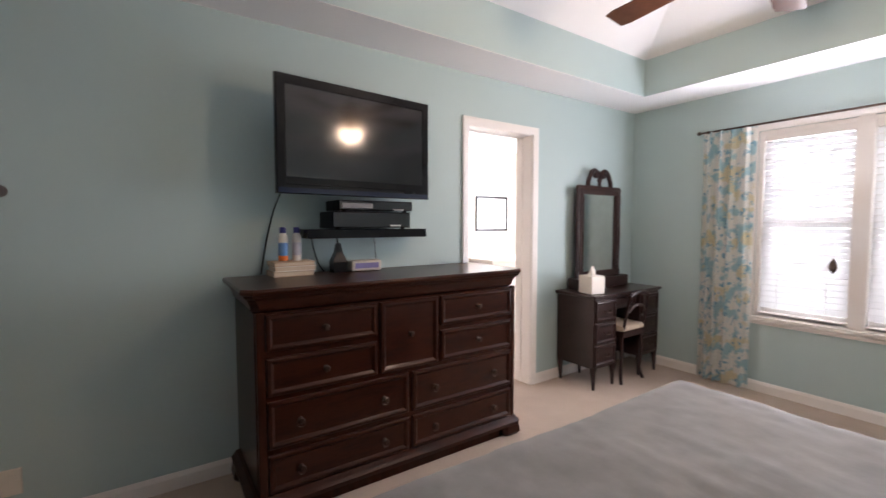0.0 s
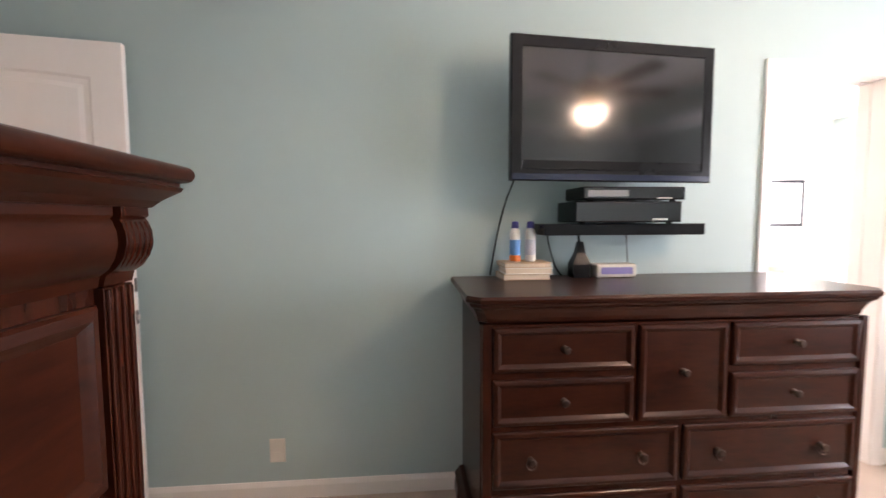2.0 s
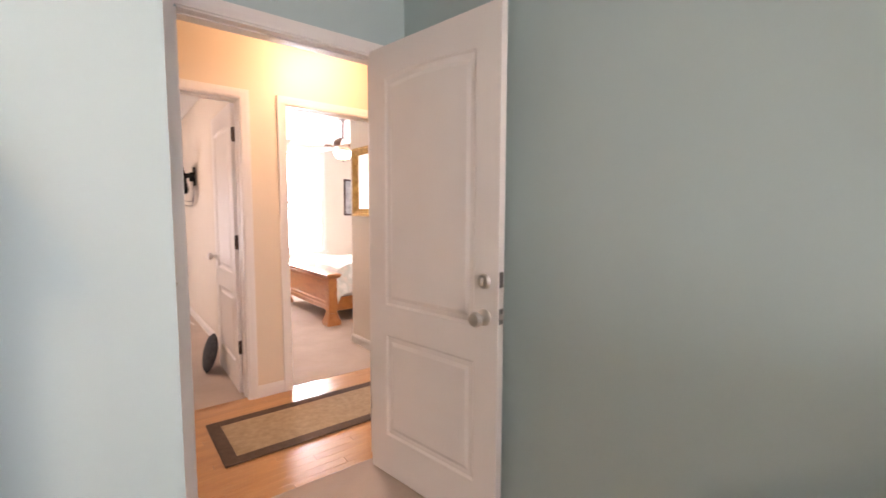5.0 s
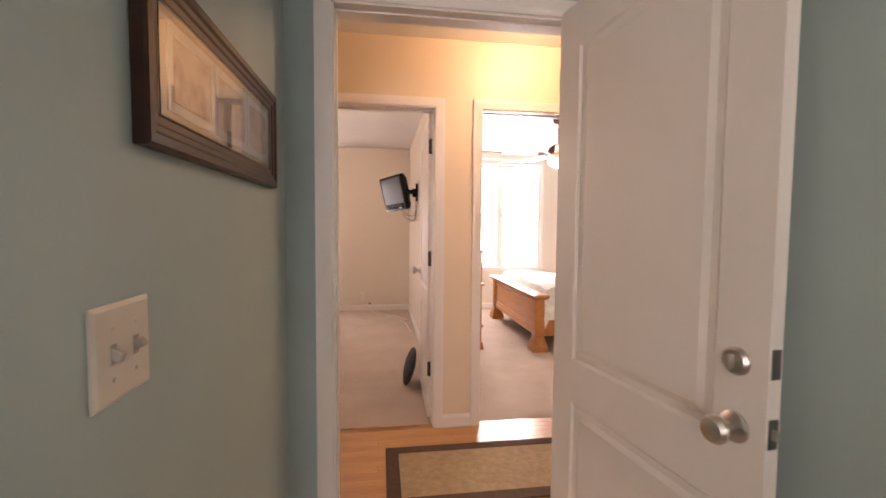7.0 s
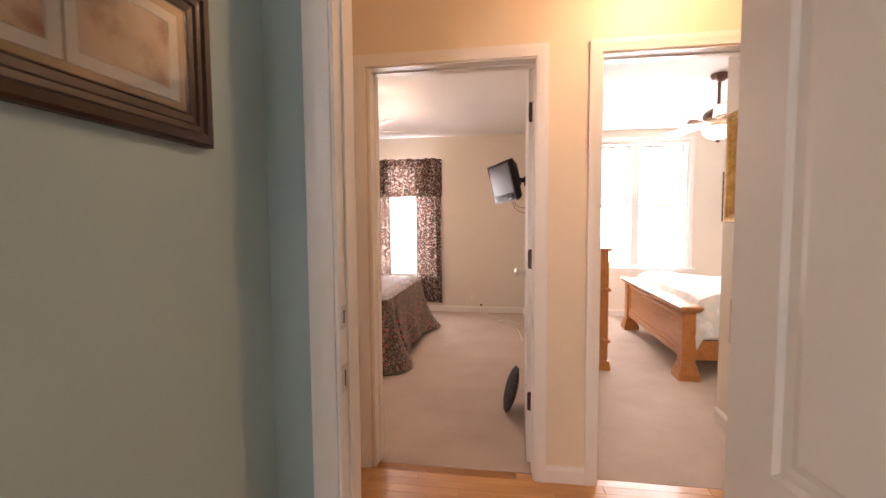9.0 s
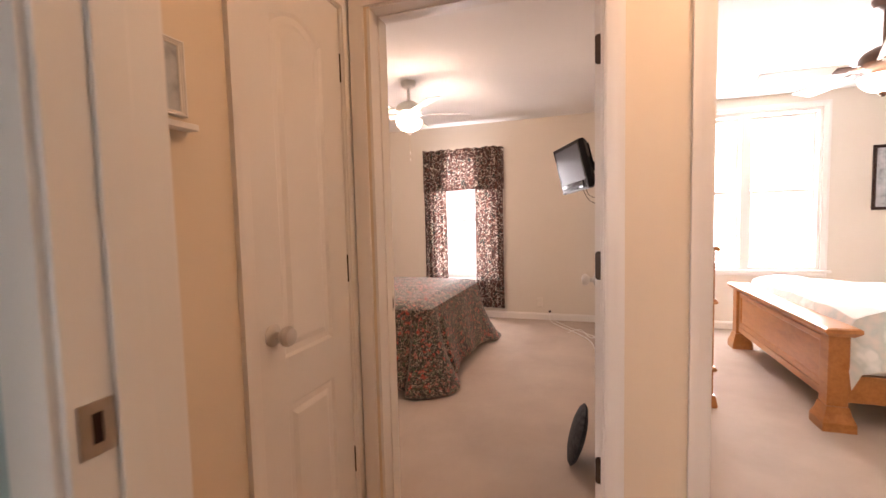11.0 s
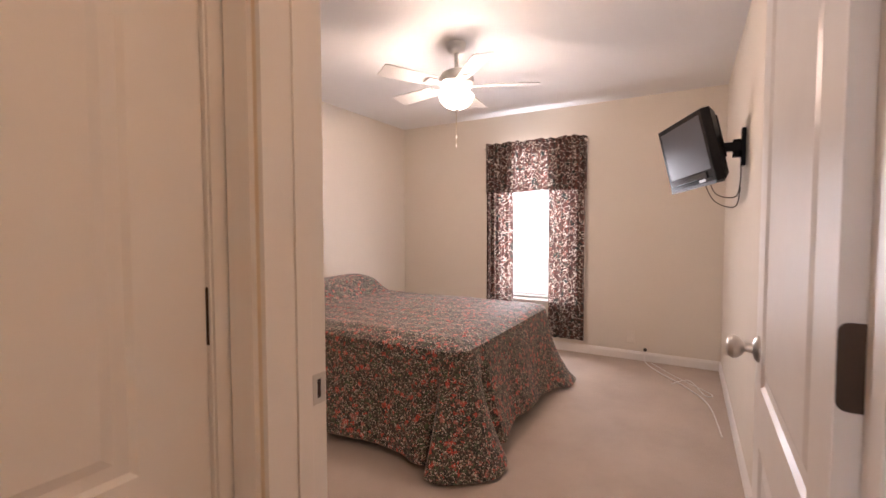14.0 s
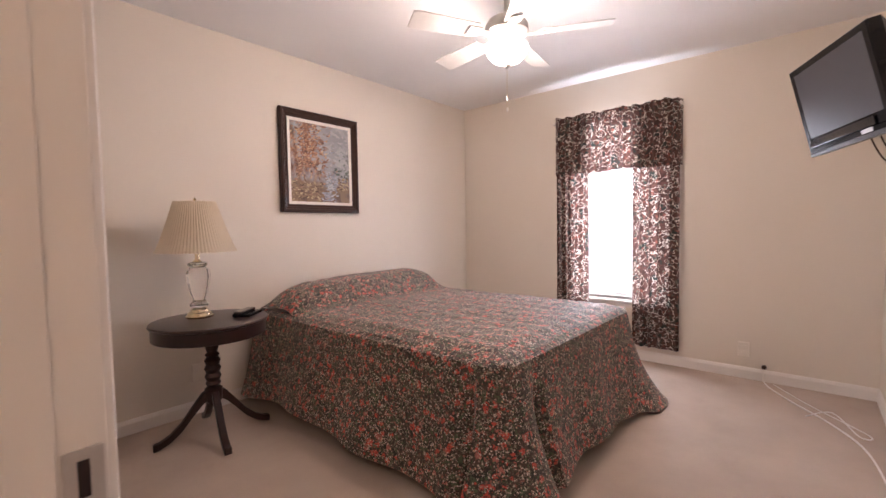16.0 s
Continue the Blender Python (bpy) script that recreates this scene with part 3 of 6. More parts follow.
def dresser(m):
    d = thing("dresser", m, "dark mahogany dresser with nine drawer fronts against the aqua wall", "dresser")
    w, dp = 1.63, 0.56
    bm = bmesh.new()
    stack(bm, [(0.055, w - 0.055, -dp + 0.045, 0, 0.0), (0.055, w - 0.055, -dp + 0.045, 0, 0.94)], 0.02)
    part("carcass", bm, M_MAHOGANY_V, d)
    stack_rows = [(0.055, 0.945), (0.047, 0.952), (0.045, 0.965), (0.038, 0.985), (0.030, 1.000), (0.018, 1.010), (0.012, 1.022)]
    bm = bmesh.new()
    stack(bm, [(o, w - o, -dp + o, 0, z) for o, z in stack_rows], 0.03)
    part("crown_moulding", bm, M_MAHOGANY, d)
    bm = bmesh.new()
    stack(bm, [(0.008, w - 0.008, -dp + 0.008, 0, 1.022), (0.0, w, -dp, 0, 1.028), (-0.002, w + 0.002, -dp - 0.002, 0, 1.040), (0.004, w - 0.004, -dp + 0.004, 0, 1.050)], 0.045)
    part("top", bm, M_MAHOGANY, d, "polished mahogany top")
    bm = bmesh.new()
    stack(bm, [(0.020, w - 0.020, -dp + 0.012, 0, 0.062), (0.016, w - 0.016, -dp + 0.008, 0, 0.085), (0.028, w - 0.028, -dp + 0.020, 0, 0.098), (0.042, w - 0.042, -dp + 0.034, 0, 0.118)], 0.02)
    part("base_moulding", bm, M_MAHOGANY, d)
    for x in (0.012, w - 0.152):
        for y in (-dp + 0.004, -0.14):
            bm = bmesh.new()
            stack(bm, [(x + 0.012, x + 0.128, y + 0.012, y + 0.128, 0), (x, x + 0.14, y, y + 0.14, 0.02), (x + 0.006, x + 0.134, y + 0.006, y + 0.134, 0.062)], 0.02)
            part("bracket_foot", bm, M_MAHOGANY, d)
    yf = -dp + 0.045
    fronts = []
    xl, xm0, xm1, xr = 0.098, 0.648, 0.995, w - 0.088
    for z0, z1 in ((0.766, 0.932), (0.566, 0.738)):
        fronts += [(xl, xm0 - 0.02, z0, z1, [0.5]), (xm1 + 0.02, xr, z0, z1, [0.5])]
    xc = (xl + xr) / 2
    for z0, z1 in ((0.326, 0.542), (0.124, 0.300)):
        fronts += [(xl, xc - 0.012, z0, z1, [0.2, 0.8]), (xc + 0.012, xr, z0, z1, [0.2, 0.8])]
    for x0, x1, z0, z1, at in fronts:
        f = part("drawer", drawer_front(x0, x1, z0, z1, yf), M_MAHOGANY, d)
        for a in at:
            part("knob", small_knob(x0 + a * (x1 - x0), yf - 0.006, (z0 + z1) / 2, len(at) > 1), M_BRONZE, f, "aged metal knob", True)
    f = part("cabinet_door", drawer_front(xm0, xm1, 0.566, 0.932, yf), M_MAHOGANY, d)
    part("knob", small_knob((xm0 + xm1) / 2, yf - 0.006, 0.75), M_BRONZE, f, "aged metal knob", True)
    for x0, x1 in ((0.058, 0.092), (w - 0.084, w - 0.058)):
        part("corner_post", boxed(x0, x1, yf - 0.012, yf + 0.01, 0.118, 0.945, 0.004), M_MAHOGANY_V, d)
    return d


def tall_chest(m):
    """Built with its front towards -y."""
    d = thing("tall_chest", m, "tall dark mahogany chest with carved corbels and fluted pilasters", "chest of drawers")
    w, dp = 1.105, 0.512
    s = 0.036
    yf = -dp + 0.086
    part("carcass", stack(bmesh.new(), [(s, w - s, yf, 0, 0.0), (s, w - s, yf, 0, 1.342)]), M_MAHOGANY_V, d)
    rows = [(0.030, 0.046, 1.341), (0.027, 0.040, 1.346), (0.025, 0.036, 1.350), (0.018, 0.026, 1.357), (0.009, 0.016, 1.364), (0.008, 0.013, 1.369), (0.010, 0.017, 1.371), (0.010, 0.017, 1.377)]
    part("crown_moulding", stack(bmesh.new(), [(a, w - a, -dp + q, 0, z) for a, q, z in rows]), M_MAHOGANY, d)
    rows = []
    for k in range(9):
        a = math.pi * (k / 8 - 0.5)
        rows.append((0.012 - 0.012 * math.cos(a), 1.3885 + 0.0125 * math.sin(a)))
    part("top", stack(bmesh.new(), [(q, w - q, -dp + q, 0, z) for q, z in rows]), M_MAHOGANY, d, "polished rounded mahogany top", True)
    ogee = [(0.0, 1.238), (-0.012, 1.240), (-0.014, 1.248), (-0.016, 1.254), (-0.028, 1.262), (-0.038, 1.276), (-0.043, 1.294), (-0.042, 1.310), (-0.037, 1.322), (-0.034, 1.326), (-0.038, 1.330), (-0.038, 1.341), (0.0, 1.341)]
    f = part("frieze_drawer", prism(bmesh.new(), [(yf + a * 0.86, z) for a, z in ogee], s + 0.064, w - s - 0.064, "x"), M_MAHOGANY, d, "bulging top drawer front", True)
    for x in (0.32, w - 0.32):
        part("knob", small_knob(x, yf - 0.032, 1.292), M_NICKEL, f, "nickel knob", True)
    for x0 in (s - 0.001, w - s - 0.057):
        c = part("corbel", prism(bmesh.new(), [(yf + a, z) for a, z in ogee], x0, x0 + 0.058, "x"), M_MAHOGANY_V, d, "carved mahogany corbel block", True)
        bm = bmesh.new()
        for k in range(5):
            x = x0 + 0.009 + 0.010 * k
            o = 0.0016 * (k - 2)
            tube(bm, curve_points([(x, yf - 0.038, 1.322), (x + o, yf - 0.0415, 1.306), (x + 1.3 * o, yf - 0.0425, 1.290), (x + o, yf - 0.037, 1.275), (x, yf - 0.028, 1.263)], 3), [0.0008, 0.0012, 0.0017, 0.002, 0.0023, 0.0024, 0.0024, 0.0023, 0.002, 0.0018, 0.0015, 0.0012, 0.0008], 6)
        part("carving", bm, M_MAHOGANY_V, c, "", True)
        p = part("pilaster", boxed(x0, x0 + 0.058, yf - 0.012, yf + 0.01, 0.14, 1.2378, 0.001), M_MAHOGANY_V, d, "fluted pilaster")
        for k in range(4):
            part("flute", boxed(x0 + 0.003 + 0.0138 * k, x0 + 0.0128 + 0.0138 * k, yf - 0.0165, yf - 0.0115, 0.16, 1.236, 0.0022), M_MAHOGANY_V, p)
    z = 0.16
    for h in (0.285, 0.27, 0.265, 0.25):
        f = part("drawer", drawer_front(s + 0.068, w - s - 0.068, z, z + h - 0.012, yf), M_MAHOGANY, d)
        for a in (0.22, 0.78):
            part("knob", small_knob(s + 0.068 + a * (w - 2 * s - 0.136), yf - 0.006, z + h / 2, True), M_NICKEL, f, "nickel ring pull", True)
        z += h
    part("base_moulding", stack(bmesh.new(), [(0.004, w - 0.004, -dp + 0.03, 0, 0.0), (0.004, w - 0.004, -dp + 0.03, 0, 0.09), (0.012, w - 0.012, -dp + 0.045, 0, 0.11), (0.024, w - 0.024, -dp + 0.066, 0, 0.14)]), M_MAHOGANY, d)
    return d


dresser(pose(2.143, NY - 0.003, 0))
tall_chest(pose(1.112, -2.517, 0, 0, 0, 90))


# ---- bed with the flowered spread ----
M_CALICO = cloth("calico_bedspread", calico, 0.0, 0.72, 110, 0.6)


def draped_sheet(nx, ny, fn):
    bm = bmesh.new()
    vs = [[bm.verts.new(fn(i / nx, j / ny)) for j in range(ny + 1)] for i in range(nx + 1)]
    for i in range(nx):
        for j in range(ny):
            bm.faces.new((vs[i][j], vs[i + 1][j], vs[i + 1][j + 1], vs[i][j + 1]))
    return bm


def flowered_bed():
    """Head at the south wall; the foot points north."""
    b = thing("bed", pose(-3.43, -3.76, 0), "bed under a dark floral quilted bedspread hanging to the floor", "bed")
    hw, ln, top = 0.77, 2.03, 0.61

    def skirt(x, y, z):
        return Vector((x, y, z))
    # outline walked round: east side from head to foot, foot, west side back to head
    r = 0.10
    path = []
    n = 44
    for k in range(n + 1):
        path.append((hw, 0.02 + (ln - r - 0.02) * k / n, 1, 0))
    for k in range(1, 8):
        a = math.pi / 2 * k / 8
        path.append((hw - r + r * math.cos(a), ln - r + r * math.sin(a), math.cos(a), math.sin(a)))
    for k in range(34 + 1):
        path.append((hw - r - (2 * hw - 2 * r) * k / 34, ln, 0, 1))
    for k in range(1, 8):
        a = math.pi / 2 * k / 8
        path.append((-hw + r - r * math.sin(a), ln - r + r * math.cos(a), -math.sin(a), math.cos(a)))
    for k in range(n + 1):
        path.append((-hw, ln - r - (ln - r - 0.02) * k / n, -1, 0))
    bm = bmesh.new()
    loops = []
    for i, (x, y, nx, ny) in enumerate(path):
        lp = []
        corner = max(0.0, 1 - min(math.dist((x, y), (hw, ln)), math.dist((x, y), (-hw, ln))) / 0.26)
        pleat = max(0.0, 1 - abs(math.dist((x, y), (hw - 0.05, ln)) - 0.16) / 0.05)
        wave = 0.5 * math.sin(i * 0.47 + 0.6) + 0.35 * math.sin(i * 0.23 + 2.0) + 0.3 * noise.noise(Vector((i * 0.31, 0.4, 1.7)))
        hem = 0.045 + 0.022 * math.sin(i * 0.115 + 0.5) + 0.035 * max(0, math.sin(i * 0.062)) - 0.035 * corner
        for k in range(11):
            f = k / 10
            drop = f * f * (3 - 2 * f) if f < 0.25 else f
            out = 0.03 * min(1, f * 5) + 0.095 * f * f + (0.036 * wave * f) + corner * ((0.135 if x > 0 else 0.20) * f * f + 0.02 * math.sin(i * 1.15) * f) - 0.075 * pleat * min(1, f * 2.2)
            z = top + 0.012 - (top + 0.012 - hem) * f
            if k == 0:
                out = -0.03
                z = top + 0.012
            elif k == 1:
                out, z = 0.012, top - 0.012
            lp.append((x + nx * out, y + ny * out, max(0.012, z)))
        loops.append(lp)
    vs = [[bm.verts.new(p) for p in lp] for lp in loops]
    for a, c in zip(vs, vs[1:]):
        for k in range(10):
            bm.faces.new((a[k], a[k + 1], c[k + 1], c[k]))
    for f in bm.faces:
        f.smooth = True
    part("valance", bm, M_CALICO, b, "hanging sides of the floral bedspread", True)
    # quilted top
    def top_at(u, v):
        x, y = -hw - 0.0 + 2 * (hw + 0.0) * u, 0.02 + (ln - 0.02) * v
        e = min(hw - abs(x), ln - y)
        z = top + 0.03 * min(1, e / 0.12) + 0.006 * abs(math.sin(x * 22)) * abs(math.sin(y * 22)) + 0.012 * noise.noise(Vector((x * 2.2, y * 2.2, 3)))
        bulge = math.exp(-((y - 0.23 - 0.03 * math.sin(x * 2.6)) / 0.20) ** 4)
        z += 0.17 * bulge * (0.93 - 0.09 * x) * math.sin(math.pi / 2 * min(1, max(0, hw - abs(x)) / 0.34 + 0.10)) ** 0.8
        z -= 0.015 * math.exp(-((y - 0.47) / 0.03) ** 2)
        return (max(-hw + 0.012, min(hw - 0.012, x)), min(y, ln - 0.012), z)
    part("bedspread_top", draped_sheet(70, 96, top_at), M_CALICO, b, "quilted floral bedspread over pillows", True)
    part("mattress", boxed(-hw + 0.02, hw - 0.02, 0.03, ln - 0.03, 0.22, top - 0.01, 0.04), M_PLATE, b)
    part("box_frame", boxed(-hw + 0.04, hw - 0.04, 0.04, ln - 0.06, 0.12, 0.219), M_DARKWOOD, b)
    for x in (-hw + 0.08, hw - 0.12):
        for y in (0.08, ln - 0.14):
            part("leg", boxed(x, x + 0.05, y, y + 0.05, 0, 0.121, 0.005), M_DARKWOOD, b)
    return b


flowered_bed()
# ---- pictures, plates and screens ----
def frame_ring(x0, x1, z0, z1, prof):
    """A mitred frame in the xz plane facing -y; prof rows are (inset, standing out)."""
    bm = bmesh.new()
    return rings(bm, [[(x0 + i, -d, z0 + i), (x1 - i, -d, z0 + i), (x1 - i, -d, z1 - i), (x0 + i, -d, z1 - i)] for i, d in prof], caps=False)


def landscape(nt, v):
    """Russet trees on the left, pale water and sky, dark firs on the right."""
    sep = nt.nodes.new("ShaderNodeSeparateXYZ")
    nt.links.new(v, sep.inputs[0])
    up = ramp(nt, sep.outputs[2], [(0.0, (0.09, 0.05, 0.03)), (0.10, (0.16, 0.11, 0.08)), (0.20, (0.30, 0.29, 0.30)), (0.36, (0.36, 0.36, 0.37)), (0.5, (0.26, 0.27, 0.28)), (0.6, (0.34, 0.36, 0.38))])
    leaves = ramp(nt, noise_tex(nt, v, 26, 6, 0.7), [(0.4, (0.10, 0.045, 0.025)), (0.55, (0.28, 0.14, 0.085)), (0.7, (0.46, 0.32, 0.22))])
    mask = ramp(nt, sep.outputs[0], [(0.30, (1, 1, 1)), (0.46, (0, 0, 0))])
    soft = mixed(nt, 1.0, mask, ramp(nt, noise_tex(nt, v, 9, 4), [(0.40, (0, 0, 0)), (0.55, (1, 1, 1))]), "MULTIPLY")
    c = mixed(nt, soft, up, leaves)
    firs = ramp(nt, sep.outputs[0], [(0.475, (0, 0, 0)), (0.53, (1, 1, 1))])
    low = ramp(nt, sep.outputs[2], [(0.18, (0, 0, 0)), (0.22, (1, 1, 1)), (0.36, (1, 1, 1)), (0.48, (0, 0, 0))])
    firs = mixed(nt, 1.0, firs, low, "MULTIPLY")
    firs = mixed(nt, 1.0, firs, ramp(nt, noise_tex(nt, v, 34, 3), [(0.42, (0, 0, 0)), (0.5, (1, 1, 1))]), "MULTIPLY")
    c = mixed(nt, firs, c, (0.06, 0.075, 0.055))
    bank = mixed(nt, 1.0, ramp(nt, sep.outputs[2], [(0.10, (1, 1, 1)), (0.22, (0, 0, 0))]), ramp(nt, noise_tex(nt, v, 18, 5), [(0.44, (0, 0, 0)), (0.52, (1, 1, 1))]), "MULTIPLY")
    return mixed(nt, bank, c, (0.20, 0.13, 0.075))


def print_art(nt, v):
    return ramp(nt, noise_tex(nt, v, 13, 5, 0.6), [(0.32, (0.34, 0.17, 0.10)), (0.5, (0.58, 0.42, 0.30)), (0.68, (0.66, 0.54, 0.42))])


def grey_art(nt, v):
    return ramp(nt, noise_tex(nt, v, 12, 5, 0.6), [(0.3, (0.20, 0.21, 0.23)), (0.5, (0.40, 0.42, 0.45)), (0.7, (0.55, 0.56, 0.58))])


M_PAINTING = cloth("landscape_canvas", landscape, 0.0, 0.45, 90, 0.4)
M_PRINT = cloth("floral_print", print_art, 0.0, 0.6, 200, 0.05)
M_PHOTO = cloth("grey_photograph", grey_art, 0.0, 0.4, 200, 0.05)
M_MAT = plain("tan_mat_board", (0.50, 0.36, 0.22), 0.8)
M_WHITEMAT = plain("white_mat_board", (0.72, 0.68, 0.62), 0.8)
M_GOLD = surface("gilded_wood", (0.30, 0.17, 0.045), (0.58, 0.38, 0.13), 22, 60, 0.35, 0.5, 0.6, 0.004, 0.9)
M_MIRROR = plain("mirror_silver", (0.86, 0.87, 0.87), 0.015, 1.0)
M_FRAME = timber("frame_wood", (0.014, 0.006, 0.004), (0.046, 0.018, 0.011), (6, 14, 14), 0.38, 0.12, 0.0, 0.25)
M_PANE = glass("picture_glass", (1, 1, 1))


def framed(name, m, w, h, border, depth, label, category, frame_mat, art_mat, mat_mat=None, mat_w=0.0, panels=None):
    """A framed picture whose lower left back corner is the origin, facing -y."""
    p = thing(name, m, label, category)
    b = border
    part("frame", frame_ring(0, w, 0, h, [(0, 0), (0, depth * 0.8), (b * 0.1, depth), (b * 0.35, depth), (b * 0.45, depth * 0.8), (b * 0.62, depth * 0.75), (b * 0.7, depth * 0.6), (b * 0.92, depth * 0.55), (b, depth * 0.4), (b, 0)]), frame_mat, p)
    y = -depth * 0.3
    part("backing", boxed(b * 0.9, w - b * 0.9, y, -0.001, b * 0.9, h - b * 0.9), mat_mat or art_mat, p)
    if panels:
        for x0, x1, z0, z1 in panels:
            part("mat", frame_ring(x0 - 0.018, x1 + 0.018, z0 - 0.018, z1 + 0.018, [(0, depth * 0.3), (0, depth * 0.3 + 0.003), (0.016, depth * 0.3 + 0.003), (0.018, depth * 0.3)]), M_WHITEMAT, p)
            part("print", boxed(x0, x1, y - 0.0015, y - 0.0002, z0, z1), art_mat, p)
    elif mat_w:
        part("liner", frame_ring(b, w - b, b, h - b, [(0, depth * 0.3), (0, depth * 0.5), (mat_w, depth * 0.42), (mat_w, depth * 0.3)]), M_WHITEMAT, p)
    return p


# long three-print picture on the alcove wall, facing north
al = framed("long_picture", pose(0.885, -1.204, 1.410, 0, 0, 180), 0.69, 0.258, 0.050, 0.020, "long dark wood frame holding three prints in tan mats", "picture", M_FRAME, M_PRINT, M_MAT,
            panels=[(0.095, 0.235, 0.080, 0.175), (0.275, 0.425, 0.080, 0.175), (0.465, 0.605, 0.080, 0.175)])
pg = part("glass_pane", boxed(0.05, 0.64, -0.0115, -0.0102, 0.05, 0.208), M_PANE, al)
# landscape over the bed, facing north
pt = framed("landscape_painting", pose(-2.88, -3.788, 1.295, 0, 0, 180), 0.70, 0.77, 0.062, 0.04, "dark framed autumn landscape painting with white liner", "painting", M_FRAME, M_WHITEMAT, None)
part("liner", frame_ring(0.062, 0.638, 0.062, 0.708, [(0, 0.012), (0, 0.022), (0.022, 0.018), (0.022, 0.012)]), M_WHITEMAT, pt, "white inner liner")
cv = part("canvas", boxed(0, 0.532, -0.002, 0.0, 0, 0.602), M_PAINTING, pt, "russet trees beside pale water")
cv.location = (0.084, -0.0125, 0.084)


def dab_paint(name, stops):
    """Oil paint whose tone differs from dab to dab."""
    m, nt, b = nodes_of(name)
    g = nt.nodes.new("ShaderNodeNewGeometry")
    nt.links.new(ramp(nt, g.outputs["Random Per Island"], stops), b.inputs["Base Color"])
    b.inputs["Roughness"].default_value = 0.42
    return m


def dabs(name, material, label, count, seed, where, size, lean=0.0):
    """Many small brush marks; where(random) gives a place on the canvas."""
    rng = random.Random(seed)
    bm = bmesh.new()
    for k in range(count):
        x, z = where(rng)
        a = lean + rng.uniform(-0.7, 0.7)
        ln, wd = size * rng.uniform(0.6, 1.5), size * rng.uniform(0.25, 0.5)
        pts = []
        for q, e in ((-1, 0), (-0.5, -1), (0.5, -0.8), (1, 0), (0.4, 0.9), (-0.6, 1)):
            px, pz = q * ln, e * wd
            pts.append((max(0.002, min(0.530, x + px * math.cos(a) - pz * math.sin(a))), -0.0021 - 0.0000025 * k, max(0.002, min(0.600, z + px * math.sin(a) + pz * math.cos(a)))))
        bm.faces.new([bm.verts.new(p) for p in pts])
    ob = part(name, bm, material, cv, label)
    ob["kind"] = "stuff"
    return ob


P_MIST = dab_paint("paint_mist", [(0, (0.25, 0.25, 0.26)), (0.5, (0.31, 0.31, 0.32)), (1, (0.40, 0.39, 0.38))])
P_WATER = dab_paint("paint_water", [(0, (0.18, 0.19, 0.22)), (0.5, (0.28, 0.29, 0.32)), (1, (0.44, 0.44, 0.45))])
P_PEAK = dab_paint("paint_peak", [(0, (0.22, 0.25, 0.30)), (1, (0.46, 0.47, 0.50))])
P_RUSSET = dab_paint("paint_russet", [(0, (0.12, 0.05, 0.025)), (0.4, (0.30, 0.13, 0.07)), (0.75, (0.44, 0.25, 0.14)), (1, (0.56, 0.42, 0.26))])
P_BARK = dab_paint("paint_bark", [(0, (0.10, 0.06, 0.04)), (1, (0.38, 0.28, 0.20))])
P_FIR = dab_paint("paint_fir", [(0, (0.035, 0.05, 0.04)), (1, (0.10, 0.13, 0.10))])
P_ROCK = dab_paint("paint_rock", [(0, (0.08, 0.045, 0.03)), (0.6, (0.22, 0.14, 0.08)), (1, (0.48, 0.38, 0.22))])
dabs("sky_paint", P_MIST, "pale misty sky", 150, 1, lambda q: (q.uniform(0.24, 0.53), q.uniform(0.26, 0.60)), 0.030)
dabs("mountain_paint", P_PEAK, "blue grey peak", 30, 2, lambda q: (0.355 + q.gauss(0, 0.035), 0.40 + q.gauss(0, 0.022)), 0.016, 0.6)
dabs("water_paint", P_WATER, "pale river with rapids", 130, 3, lambda q: (lambda z: (0.36 + 0.12 * (0.22 - z) + q.uniform(-0.05, 0.05) - q.uniform(0, 0.5) * max(0, 0.18 - z), z))(q.uniform(0.0, 0.24)), 0.016)
dabs("far_foliage_paint", P_RUSSET, "russet autumn leaves", 330, 4, lambda q: (0.14 + q.gauss(0, 0.085), 0.42 + q.gauss(0, 0.10)), 0.012, 0.4)
for x, lean in ((0.045, 0.02), (0.12, -0.015), (0.165, 0.03), (0.20, 0.06), (0.235, 0.05)):
    dabs("trunk_paint", P_BARK, "pale brown tree trunk", 16, int(x * 1000), lambda q: (lambda f: (x + lean * f, 0.13 + 0.26 * f))(q.random()), 0.016, 1.5)
dabs("near_foliage_paint", P_RUSSET, "russet autumn leaves", 150, 5, lambda q: (0.16 + q.gauss(0, 0.075), 0.43 + q.gauss(0, 0.085)), 0.011, 0.2)
for x, z0, h in ((0.44, 0.20, 0.15), (0.485, 0.18, 0.21), (0.515, 0.17, 0.17), (0.405, 0.22, 0.09)):
    dabs("fir_paint", P_FIR, "dark fir tree", 46, int(x * 900), lambda q: (lambda f: (x + q.uniform(-0.030, 0.030) * (1 - f), z0 + h * f))(q.random()), 0.009)
dabs("bank_paint", P_ROCK, "brown rocky river bank", 190, 6, lambda q: (lambda z: (q.uniform(0.0, 0.24 + 0.3 * z), z))(q.uniform(0.0, 0.15)), 0.014)
dabs("bank_paint", P_ROCK, "brown rocky river bank", 60, 7, lambda q: (q.uniform(0.42, 0.53), q.uniform(0.10, 0.20)), 0.013)


# toggles and their slots are darker than the cover plate
M_TOGGLE = plain("dull_toggle", (0.42, 0.38, 0.33), 0.4)


